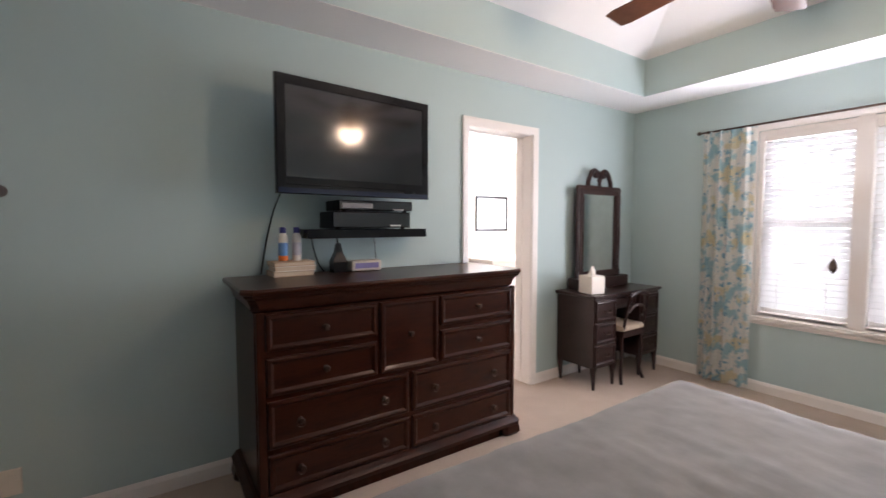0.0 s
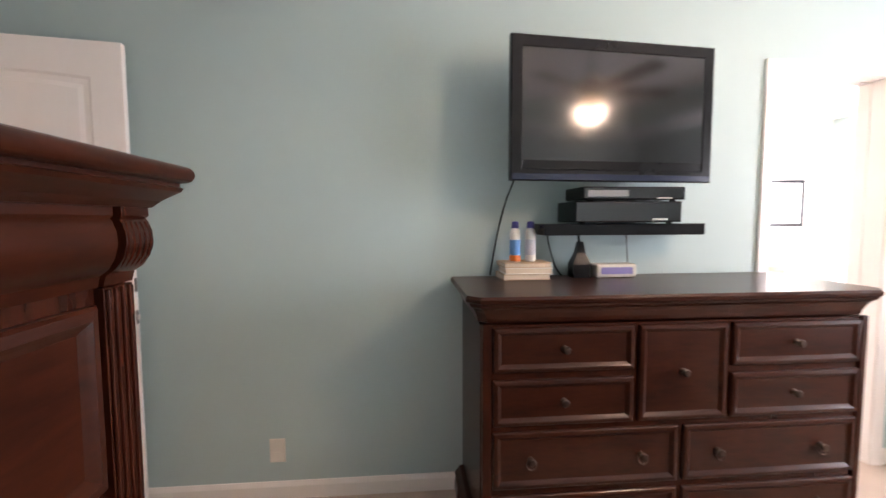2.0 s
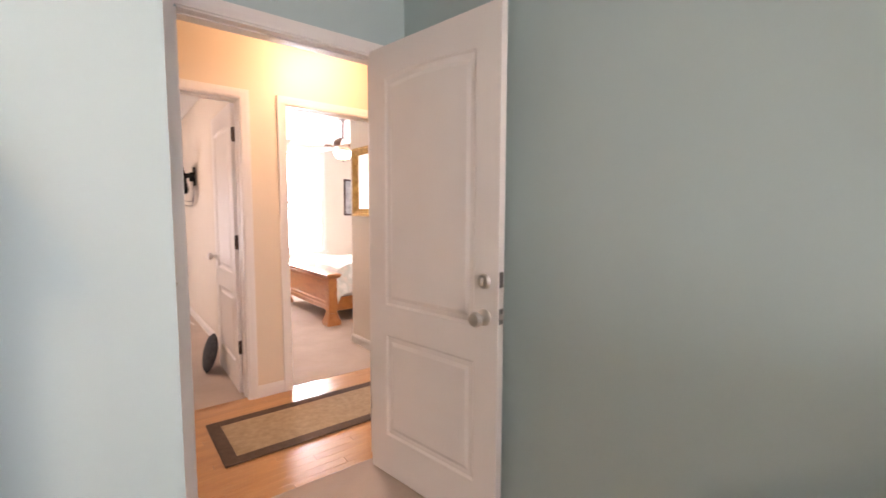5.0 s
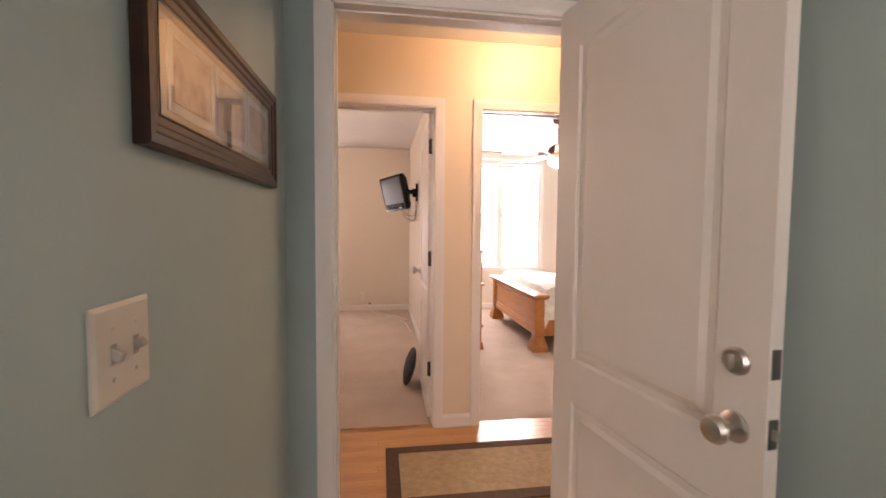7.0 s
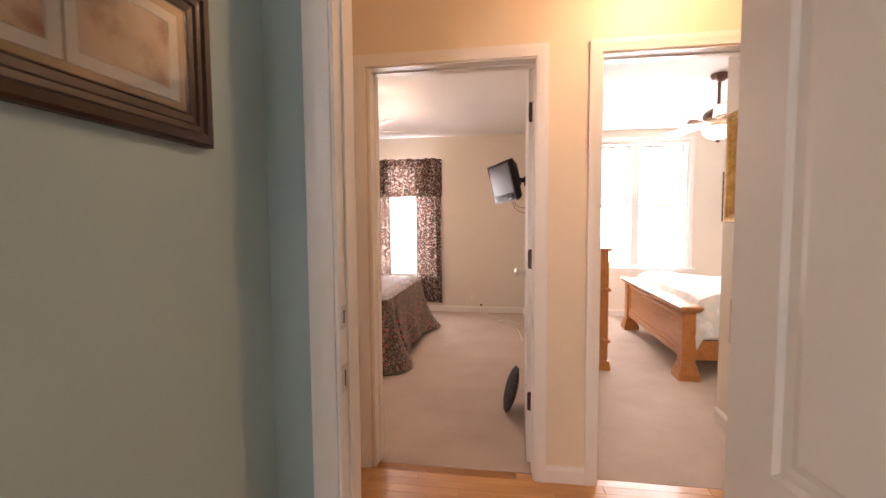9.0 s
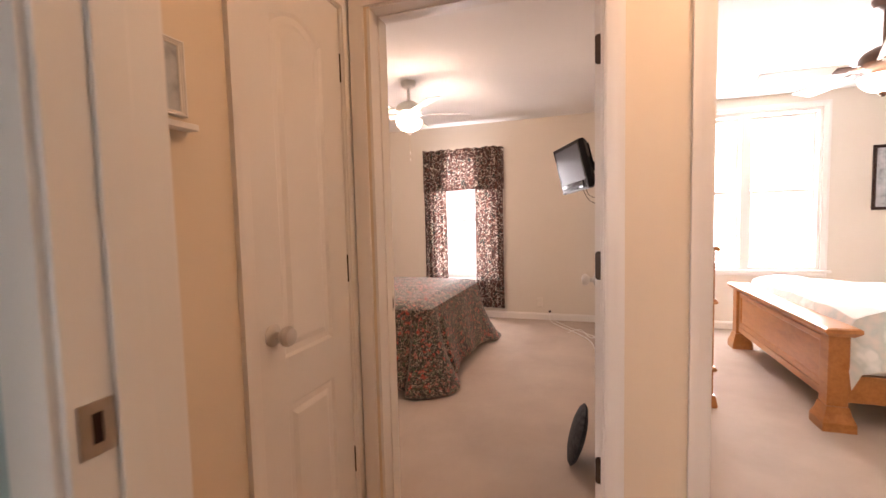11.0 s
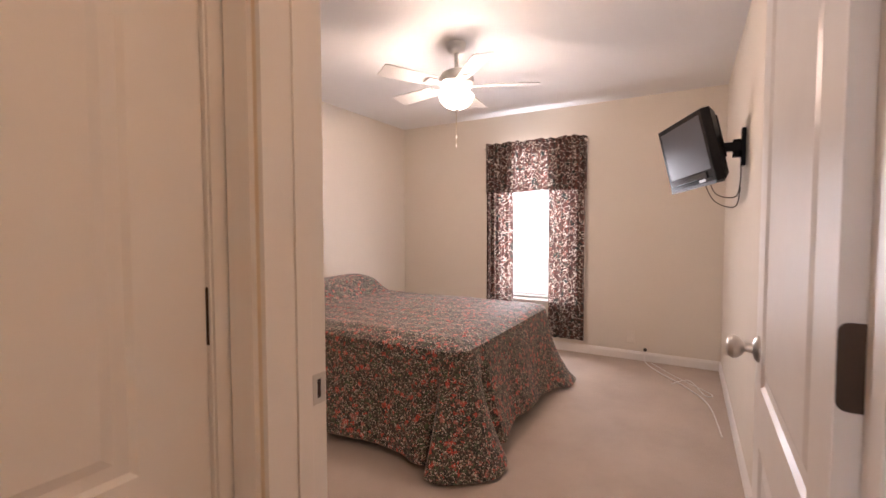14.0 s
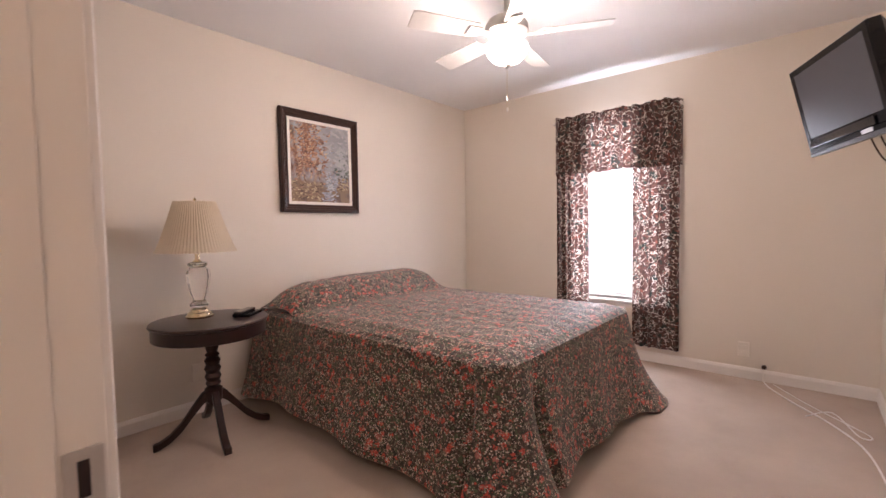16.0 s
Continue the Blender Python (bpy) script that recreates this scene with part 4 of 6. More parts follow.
def plate(name, m, label, kind):
    """A wall plate facing -y round the origin."""
    p = thing(name, m, label, "switch" if kind == "switch" else "outlet")
    w, h = (0.058, 0.058) if kind == "switch" else (0.036, 0.057)
    bm = bmesh.new()
    rings(bm, [[(-w, 0, -h), (w, 0, -h), (w, 0, h), (-w, 0, h)], [(-w, -0.003, -h), (w, -0.003, -h), (w, -0.003, h), (-w, -0.003, h)],
               [(-w + 0.005, -0.006, -h + 0.005), (w - 0.005, -0.006, -h + 0.005), (w - 0.005, -0.006, h - 0.005), (-w + 0.005, -0.006, h - 0.005)]])
    part("cover_plate", bm, M_PLATE, p)
    if kind == "switch":
        for x, s in ((-0.023, 1), (0.023, -1)):
            part("toggle", boxed(-0.0038, 0.0038, -0.015, 0.003, -0.0065, 0.0065, 0.002, pose(x, -0.004, 0.002 * s, 26 * s, 0, 0)), M_TOGGLE, p)
            part("toggle_slot", boxed(x - 0.0055, x + 0.0055, -0.0068, -0.0058, -0.012, 0.012), M_TOGGLE, p)
            for z in (-0.030, 0.030):
                part("screw", lathe(bmesh.new(), [(0.003, 0), (0.003, 0.001), (0.001, 0.0015)], 10, pose(x, -0.006, z, 90, 0, 0)), M_NICKEL, p)
    else:
        for z in (-0.020, 0.020):
            part("socket", boxed(-0.016, 0.016, -0.0085, -0.0062, z - 0.0135, z + 0.0135, 0.001), M_PLATE, p)
    return p


plate("light_switch", pose(0.925, -1.2045, 1.157, 0, 0, 180), "almond double toggle light switch on the aqua wall", "switch")
plate("wall_outlet", pose(1.318, NY - 0.0005, 0.235), "almond wall outlet low on the aqua wall", "outlet")
plate("wall_outlet", pose(-5.1195, -1.185, 0.215, 0, 0, 90), "almond wall outlet low on the beige wall", "outlet")
plate("wall_outlet", pose(-2.277, -3.7895, 0.262, 0, 0, 180), "almond wall outlet behind the round table", "outlet")

# strikes on the door linings
for nm, at, rot, zz, sz in (("strike_plate", (-0.022, -1.0455, 0.93), 180, 0.0, 0.03), ("strike_plate", (-0.022, -1.0455, 1.07), 180, 0.0, 0.026), ("strike_plate", (-1.327, -1.3605, 0.925), 180, 0.0, 0.03)):
    st = thing(nm, pose(*at, 0, 0, rot), "nickel strike plate let into the door lining", "strike plate")
    bm = frame_ring(-0.016, 0.016, -sz, sz, [(0, 0), (0, 0.002), (0.011, 0.002), (0.011, 0)])
    part("plate", bm, M_NICKEL, st)
    part("latch_hole", boxed(-0.0055, 0.0055, -0.0008, 0.0, -sz + 0.011, sz - 0.011), M_DARKWOOD, st)


for z in (0.335, 1.085, 1.825):
    hg = thing("jamb_hinge", pose(-1.328, -0.2525, z, 0, 0, 180), "dark bronze hinge leaf on the guest door lining", "hinge", "guest door hinges")
    part("leaf", boxed(-0.016, 0.016, -0.0025, 0.0, -0.045, 0.045, 0.0008), M_BRONZE, hg)
    part("barrel", lathe(bmesh.new(), [(0.005, -0.046), (0.006, -0.044), (0.006, 0.044), (0.005, 0.046)], 10, pose(0.018, -0.004, 0)), M_BRONZE, hg, "", True)

# ---- television and shelf over the dresser ----
def television(m):
    w, h = 0.932, 0.585
    t = thing("television", m, "large black flat television on a wall bracket", "television")
    bm = bmesh.new()
    rings(bm, [[(x, y, z) for x, z in ((i, i), (w - i, i), (w - i, h - i), (i, h - i))] for i, y in ((0.012, 0.030), (0.0, 0.022), (0.0, -0.002), (0.004, -0.006), (0.045, -0.006), (0.050, -0.001))])
    part("bezel", bm, M_BLACK, t)
    part("screen", boxed(0.049, w - 0.049, -0.003, -0.0012, 0.085, h - 0.049), M_SCREEN, t, "glossy dark screen")
    part("lower_strip", boxed(0.006, w - 0.006, -0.0085, -0.0062, 0.004, 0.030, 0.001), surface("blue_black_strip", (0.006, 0.010, 0.03), (0.007, 0.012, 0.034), 4.0, 40.0, 0.2, 0.2, 0.0), t)
    part("back_cover", boxed(0.08, w - 0.08, 0.030, 0.075, 0.06, h - 0.08, 0.012), M_BLACK, t)
    part("bracket", boxed(w / 2 - 0.12, w / 2 + 0.12, 0.075, 0.10, 0.15, 0.42, 0.004), M_BLACK, t)
    part("arm", boxed(w / 2 - 0.04, w / 2 + 0.04, 0.09, 0.235, 0.25, 0.32, 0.004), M_BLACK, t)
    return t


television(pose(2.358, -0.337, 1.480, 0, 0, 5.3))

sh = thing("wall_shelf", pose(2.527, NY, 1.250), "black floating wall shelf under the television", "shelf")
part("board", boxed(0, 0.735, -0.21, -0.001, 0, 0.05, 0.003), M_BLACK, sh)


def media_box(m, w, d, h, label, display):
    b = thing("media_box", m, label, "media player")
    part("case", boxed(0, w, -d, 0, 0.006, h, 0.004), M_BLACK, b)
    part("front_panel", boxed(0.004, w - 0.004, -d - 0.003, -d + 0.001, 0.012, h - 0.006, 0.001), M_SCREEN, b)
    for x in (0.03, w - 0.05):
        part("foot", boxed(x, x + 0.02, -d + 0.02, -d + 0.04, 0, 0.0065), M_BLACK, b)
    if display:
        # grey strip painted in for a stripe reflection on the front panel
        part("reflection_strip", boxed(0.02, 0.20, -d - 0.0045, -d - 0.0028, h * 0.3, h * 0.75), plain("grey_reflection", (0.20, 0.20, 0.21), 0.3), b, "pale strip painted in for a reflection")
    part("status_light", boxed(w * 0.72, w * 0.86, -d - 0.0045, -d - 0.0028, h * 0.16, h * 0.24), M_NICKEL, b)
    return b


media_box(pose(2.655, NY - 0.012, 1.300), 0.48, 0.22, 0.098, "black media recorder on the wall shelf", False)
media_box(pose(2.69, NY - 0.02, 1.3985), 0.46, 0.21, 0.062, "slim black media player stacked on the recorder", True)

def book(m, w, d, h, cover, label):
    b = thing("book", m, label, "book", "books on the dresser")
    bm = boxed(0, w, 0, d, 0, 0.004, 0.001)
    box(bm, 0, w, 0, d, h - 0.004, h, 0.001)
    box(bm, 0, w, d - 0.004, d, 0.0035, h - 0.0035)
    part("cover", bm, cover, b)
    part("page_block", boxed(0.004, w - 0.004, 0.004, d - 0.004, 0.0038, h - 0.0038), plain("book_pages", (0.62, 0.52, 0.40), 0.9), b)
    return b


M_TAN = plain("tan_cover", (0.45, 0.33, 0.22), 0.7)
for k, (dx, hh, rot) in enumerate(((0, 0.027, 2), (0.006, 0.028, -1), (0.003, 0.022, 1))):
    book(pose(2.358 + dx, -0.235, 1.052 + (0, 0.027, 0.055)[k], 0, 0, rot), 0.215, 0.15, hh, (M_TAN, M_WHITEMAT, M_TAN)[k], "pale hardback book lying in a stack on the dresser")


def spray_can(m, low, label):
    c = thing("spray_bottle", m, label, "spray bottle", "spray bottles")
    part("can", lathe(bmesh.new(), [(0.022, 0), (0.024, 0.003), (0.024, 0.125), (0.021, 0.140), (0.013, 0.150), (0.012, 0.152)], 24), M_WHITEMAT, c, "white can", True)
    part("label_band", lathe(bmesh.new(), [(0.0243, 0.030), (0.0246, 0.031), (0.0246, 0.098), (0.0243, 0.099)], 24), plain("label_" + low[0], low[1], 0.4), c, "printed label", True)
    if low[2]:
        part("base_band", lathe(bmesh.new(), [(0.0243, 0.002), (0.0247, 0.003), (0.0247, 0.028), (0.0243, 0.029)], 24), plain("orange_band", (0.70, 0.16, 0.02), 0.4), c, "orange band", True)
    part("cap", lathe(bmesh.new(), [(0.016, 0.150), (0.017, 0.151), (0.016, 0.176), (0.013, 0.181), (0.001, 0.182)], 20), plain("blue_cap_" + low[0], (0.03, 0.03, 0.20), 0.4), c, "dark blue cap", True)
    return c


spray_can(pose(2.425, -0.165, 1.130), ("blue", (0.10, 0.26, 0.55), True), "white spray can with blue and orange label on the books")
spray_can(pose(2.498, -0.16, 1.130), ("grey", (0.52, 0.52, 0.56), False), "white spray can with a pale label on the books")

ck = thing("alarm_clock", pose(2.80, -0.145, 1.052), "small pale alarm clock with a violet display", "clock")
part("case", boxed(0, 0.19, -0.05, 0.03, 0, 0.062, 0.008), plain("pale_clock_case", (0.50, 0.47, 0.42), 0.4), ck)
part("display", boxed(0.02, 0.17, -0.0525, -0.0495, 0.016, 0.048, 0.001), plain("violet_display", (0.22, 0.20, 0.42), 0.2), ck, "violet display")
bk = thing("black_adapter", pose(2.735, -0.15, 1.052), "black cone-shaped cable box standing on the dresser", "adapter")
bm = bmesh.new()
stack(bm, [(-0.04, 0.04, -0.035, 0.035, 0), (-0.042, 0.042, -0.036, 0.036, 0.06), (-0.02, 0.02, -0.02, 0.02, 0.115), (-0.012, 0.012, -0.012, 0.012, 0.165)])
part("case", bm, M_BLACK, bk)


def cable(name, points, r, mat, label):
    return tagged(part(name, tube(bmesh.new(), curve_points(points, 6), r, 6), mat, None, "", True), label, "cable")


cable("cable", [(2.40, -0.26, 1.50), (2.39, -0.12, 1.40), (2.36, -0.085, 1.25), (2.325, -0.09, 1.058)], 0.004, M_BLACK, "black television cable hanging down the wall")
cable("cable", [(2.60, -0.085, 1.255), (2.61, -0.10, 1.18), (2.63, -0.12, 1.10), (2.66, -0.12, 1.057)], 0.004, M_BLACK, "black cable hanging from the wall shelf")
cable("cable", [(2.755, -0.085, 1.255), (2.745, -0.11, 1.24), (2.735, -0.14, 1.22)], 0.006, M_BLACK, "black cable from shelf to adapter")
cable("cable", [(2.99, -0.085, 1.255), (3.00, -0.082, 1.18), (3.005, -0.09, 1.058)], 0.0025, M_BRONZE, "thin dark cable under the wall shelf")


# ---- vanity, stool, tissue box ----
def vanity(m):
    v = thing("vanity", m, "dark wood vanity table with drawers and tall scrolled mirror", "vanity")
    w, d = 0.96, 0.40
    part("top", boxed(0, w, -d, 0, 0.74, 0.765, 0.006), M_DARKWOOD, v)
    for x0 in (0.02, w - 0.31):
        c = part("drawer_cabinet", boxed(x0, x0 + 0.29, -d + 0.02, -0.01, 0.17, 0.74, 0.004), M_DARKWOOD, v)
        for z in (0.19, 0.37, 0.55):
            part("drawer", drawer_front(x0 + 0.015, x0 + 0.275, z, z + 0.165, -d + 0.02), M_DARKWOOD, c)
            part("pull", tube(bmesh.new(), curve_points([(x0 + 0.11, -d + 0.006, z + 0.09), (x0 + 0.12, -d - 0.012, z + 0.075), (x0 + 0.17, -d - 0.012, z + 0.075), (x0 + 0.18, -d + 0.006, z + 0.09)], 4), 0.004, 6), M_BRONZE, c, "dark brass drop pull", True)
        for x in (x0, x0 + 0.25):
            for y in (-d + 0.02, -0.05):
                part("leg", tube(bmesh.new(), [(x + 0.02, y + 0.02, 0.18), (x + 0.02, y + 0.015, 0.10), (x + 0.02, y + 0.012, 0.0)], [0.026, 0.018, 0.012], 10), M_DARKWOOD, v, "", True)
    part("centre_drawer", drawer_front(0.325, w - 0.325, 0.62, 0.73, -d + 0.06), M_DARKWOOD, v)
    part("apron", boxed(0.31, w - 0.31, -d + 0.06, -0.02, 0.62, 0.739), M_DARKWOOD, v)
    part("mirror_base", boxed(0.13, 0.83, -0.15, -0.02, 0.765, 0.86, 0.008), M_DARKWOOD, v)
    f = part("mirror_frame", frame_ring(0.205, 0.755, 0.86, 1.64, [(0, 0.05), (0, 0.085), (0.012, 0.09), (0.050, 0.085), (0.055, 0.07)]), M_DARKWOOD, v)
    part("glass", boxed(0.255, 0.705, -0.072, -0.055, 0.905, 1.59), M_MIRROR, f, "silvered mirror glass")
    for x in (0.185, 0.775):
        part("mirror_post", lathe(bmesh.new(), [(0.020, 0.86), (0.022, 0.90), (0.014, 0.93), (0.017, 1.1), (0.020, 1.25), (0.016, 1.4), (0.019, 1.58), (0.012, 1.60), (0.020, 1.63), (0.010, 1.66), (0.001, 1.665)], 14, pose(x, -0.07, 0)), M_DARKWOOD, v, "", True)
    bm = boxed(0.195, 0.765, -0.085, -0.055, 1.60, 1.665, 0.004)
    part("crest_rail", bm, M_DARKWOOD, v)
    for s in (-1, 1):
        cx = 0.48
        pts = [(cx + s * 0.165, -0.07, 1.66), (cx + s * 0.15, -0.07, 1.72), (cx + s * 0.11, -0.07, 1.785), (cx + s * 0.065, -0.07, 1.80), (cx + s * 0.040, -0.07, 1.775), (cx + s * 0.055, -0.07, 1.752), (cx + s * 0.075, -0.07, 1.765)]
        part("scroll", tube(bmesh.new(), curve_points(pts, 5), 0.021, 10), M_DARKWOOD, v, "swan-neck scroll", True)
    part("finial", lathe(bmesh.new(), [(0.020, 1.66), (0.014, 1.69), (0.024, 1.72), (0.012, 1.75), (0.016, 1.775), (0.001, 1.81)], 14, pose(0.48, -0.07, 0)), M_DARKWOOD, v, "", True)
    return v


vanity(pose(4.69, NY - 0.004, 0))

stl = thing("vanity_chair", pose(5.17, -0.352, 0) @ Matrix.Diagonal((0.78, 0.9, 1, 1)), "low-backed dark wood chair with a pale seat at the vanity", "chair")
part("seat", boxed(-0.20, 0.20, -0.17, 0.16, 0.44, 0.49, 0.02), plain("striped_seat_cloth", (0.42, 0.34, 0.26), 0.9), stl, "pale padded seat")
part("rail", boxed(-0.19, 0.19, -0.16, 0.15, 0.39, 0.44, 0.005), M_DARKWOOD, stl)
for sx in (-1, 1):
    for sy in (-1, 1):
        part("leg", tube(bmesh.new(), curve_points([(sx * 0.17, sy * 0.13, 0.41), (sx * 0.185, sy * 0.145, 0.25), (sx * 0.17, sy * 0.13, 0.10), (sx * 0.20, sy * 0.155, 0.0)], 4), 0.017, 8), M_DARKWOOD, stl, "", True)
for sx in (-1, 1):
    part("back_post", tube(bmesh.new(), curve_points([(sx * 0.175, -0.15, 0.43), (sx * 0.18, -0.175, 0.56), (sx * 0.165, -0.20, 0.70), (sx * 0.15, -0.21, 0.76)], 4), 0.014, 8), M_DARKWOOD, stl, "", True)
part("top_rail", tube(bmesh.new(), curve_points([(-0.17, -0.205, 0.735), (-0.08, -0.215, 0.765), (0.08, -0.215, 0.765), (0.17, -0.205, 0.735)], 5), 0.017, 8), M_DARKWOOD, stl, "curved top rail", True)
part("back_splat", tube(bmesh.new(), curve_points([(-0.16, -0.185, 0.60), (-0.06, -0.195, 0.655), (0.06, -0.195, 0.655), (0.16, -0.185, 0.60)], 5), 0.013, 8), M_DARKWOOD, stl, "bowed cross rail", True)

tb = thing("tissue_box", pose(4.74, -0.33, 0.766, 0, 0, -8), "cream tissue box with a tissue pulled up, on the vanity", "tissue box")
part("cover", boxed(0, 0.145, -0.07, 0.075, 0, 0.145, 0.005), M_PLATE, tb)
def tissue_at(u, v):
    a = u * 2 * math.pi
    r = 0.035 * (1 - v) + 0.006 + 0.008 * math.sin(3 * a + 4 * v)
    return (0.072 + r * math.cos(a), r * math.sin(a) * 0.6, 0.144 + 0.075 * v)
part("tissue", draped_sheet(20, 5, tissue_at), M_WHITEMAT, tb, "white tissue", True)


# ---- master window, blind, curtain, bed, fan ----
def sash_window(name, m, w, h, label, mid=None):
    """Facing -y, lower left corner of the hole at the origin; the wall runs towards +y."""
    k = thing(name, m, label, "window")
    k["kind"] = "structure"
    part("window_frame", frame_ring(0.003, w - 0.003, 0.005, h - 0.003, [(0, -0.002), (0.0, -0.11), (0.03, -0.11), (0.03, -0.002), (0, -0.002)]), M_WHITE, k)
    part("casing", frame_ring(-0.06, w + 0.06, -0.06, h + 0.06, [(0, 0.0), (0, 0.016), (0.02, 0.018), (0.05, 0.012), (0.06, 0.012), (0.06, 0.0)]), M_WHITE, k)
    part("window_sill", boxed(-0.09, w + 0.09, -0.045, 0.10, -0.022, 0.004, 0.004), M_WHITE, k)
    cols = [(0.03, w - 0.03)] if mid is None else [(0.03, mid - 0.045), (mid + 0.045, w - 0.03)]
    if mid is not None:
        part("mullion", boxed(mid - 0.045, mid + 0.045, -0.012, 0.11, 0.004, h - 0.002), M_WHITE, k)
    for x0, x1 in cols:
        for z0, z1, y in ((0.03, h / 2 + 0.015, 0.075), (h / 2 - 0.015, h - 0.03, 0.10)):
            s = part("sash", frame_ring(x0, x1, z0, z1, [(0, -y - 0.02), (0, -y + 0.008), (0.035, -y + 0.008), (0.035, -y - 0.02)]), M_WHITE, k)
            g = part("pane", boxed(x0 + 0.03, x1 - 0.03, y + 0.004, y + 0.008, z0 + 0.03, z1 - 0.03), M_GLASS, s)
            g.visible_shadow = False
    return k


# facing west: local -y turns to -x
sash_window("window_master", pose(5.80, -1.12, 0.60, 0, 0, -90), 1.22, 1.45, "white double window with white slatted blinds", 0.61)
sash_window("window_bedroom", pose(-5.12, -2.53, 0.50, 0, 0, 90), 0.78, 1.52, "white sash window full of white daylight")
sash_window("window_guest", pose(-5.12, 0.30, 0.65, 0, 0, 90), 1.32, 1.65, "white window overexposed by daylight", 0.66)
sash_window("window_bath", pose(6.90, 1.85, 1.0, 0, 0, -90), 1.10, 1.15, "white bathroom window")

M_SLAT = cloth("blind_slat", lambda nt, v: ramp(nt, noise_tex(nt, v, 8), [(0.3, (0.78, 0.78, 0.78)), (0.7, (0.84, 0.84, 0.84))]), 0.45, 0.5, 50, 0.02)


def blind(m, w, h, label):
    b = thing("window_blind", m, label, "blind", "window blinds")
    part("headrail", boxed(0, w, -0.045, -0.002, h - 0.05, h, 0.004), M_WHITE, b)
    sl = boxed(0.004, w - 0.004, -0.024, 0.024, -0.0014, 0.0014)
    first = None
    z = h - 0.075
    while z > 0.05:
        if first is None:
            first = part("slat", sl, M_SLAT, b)
            o = first
        else:
            o = new("slat", first.data)
            o.parent = b
        o.matrix_basis = pose(0, -0.026, z, 58, 0, 0)
        z -= 0.0445
    part("bottom_rail", boxed(0, w, -0.05, -0.006, 0.008, 0.026, 0.003), M_WHITE, b)
    for x in (0.12, w - 0.12):
        part("ladder_cord", tube(bmesh.new(), [(x, -0.052, 0.02), (x, -0.052, h - 0.05)], 0.0016, 6), M_WHITE, b)
    return b


blind(pose(5.852, -1.152, 0.604, 0, 0, -90), 0.53, 1.414, "white slatted blind lowered over the window")
blind(pose(5.852, -1.777, 0.604, 0, 0, -90), 0.53, 1.414, "white slatted blind lowered over the window")
blind(pose(-5.172, -2.498, 0.505, 0, 0, 90), 0.716, 1.48, "white slatted blind glowing with daylight")
ts = thing("blind_tassel", pose(5.775, -1.60, 1.03), "dark leaf-shaped weight on the blind cord", "tassel")
part("weight", lathe(bmesh.new(), [(0.002, -0.05), (0.018, -0.03), (0.026, 0.0), (0.018, 0.035), (0.003, 0.06)], 14), M_BRONZE, ts, "", True)
part("cord", tube(bmesh.new(), [(0, 0, 0.055), (0.01, 0, 0.5), (0.02, 0, 0.98)], 0.0015, 6), M_WHITE, ts)


def hanging(u0, u1, z0, z1, folds, depth, flare=0.0, n=60, rows=12):
    """Pleated cloth along x from u0 to u1."""
    def at(u, v):
        x = u0 + (u1 - u0) * u
        z = z0 + (z1 - z0) * v
        a = depth * (0.75 + 0.25 * math.sin(5 * u + 1)) * (1 + flare * (1 - v))
        y = a * math.sin(2 * math.pi * folds * u + 0.7 * math.sin(3 * u) + 0.25 * math.sin(4 * v)) + 0.3 * a * math.sin(2 * math.pi * folds * 2.3 * u)
        return (x + 0.012 * (1 - v) * math.sin(9 * u), y, z)
    return draped_sheet(n, rows, at)


M_SEASIDE = cloth("seaside_curtain", seaside, 0.35)
cu = thing("curtain", pose(5.73, -0.745, 0.015, 0, 0, -90), "blue and straw floral curtain gathered at the window", "curtain")
part("panel", hanging(0.0, 0.38, 0.0, 2.075, 4.5, 0.028, 0.3), M_SEASIDE, cu, "", True)
rd = thing("curtain_rod", pose(5.72, -0.72, 2.092, 0, 0, -90), "thin dark metal curtain rod over the window", "curtain rod")
part("rod", tube(bmesh.new(), [(0, 0, 0), (2.05, 0, 0)], 0.008, 10), M_BRONZE, rd, "", True)
part("finial", lathe(bmesh.new(), [(0.008, 0), (0.018, 0.008), (0.016, 0.02), (0.002, 0.03)], 12, pose(0, 0, 0, 0, -90, 0)), M_BRONZE, rd, "", True)
for x in (0.05, 1.98):
    part("bracket", boxed(x, x + 0.015, 0, 0.0795, -0.012, 0.012, 0.002), M_BRONZE, rd)

M_QUILT = cloth("grey_quilt", quilted, 0.0, 0.85, 26, 0.8)


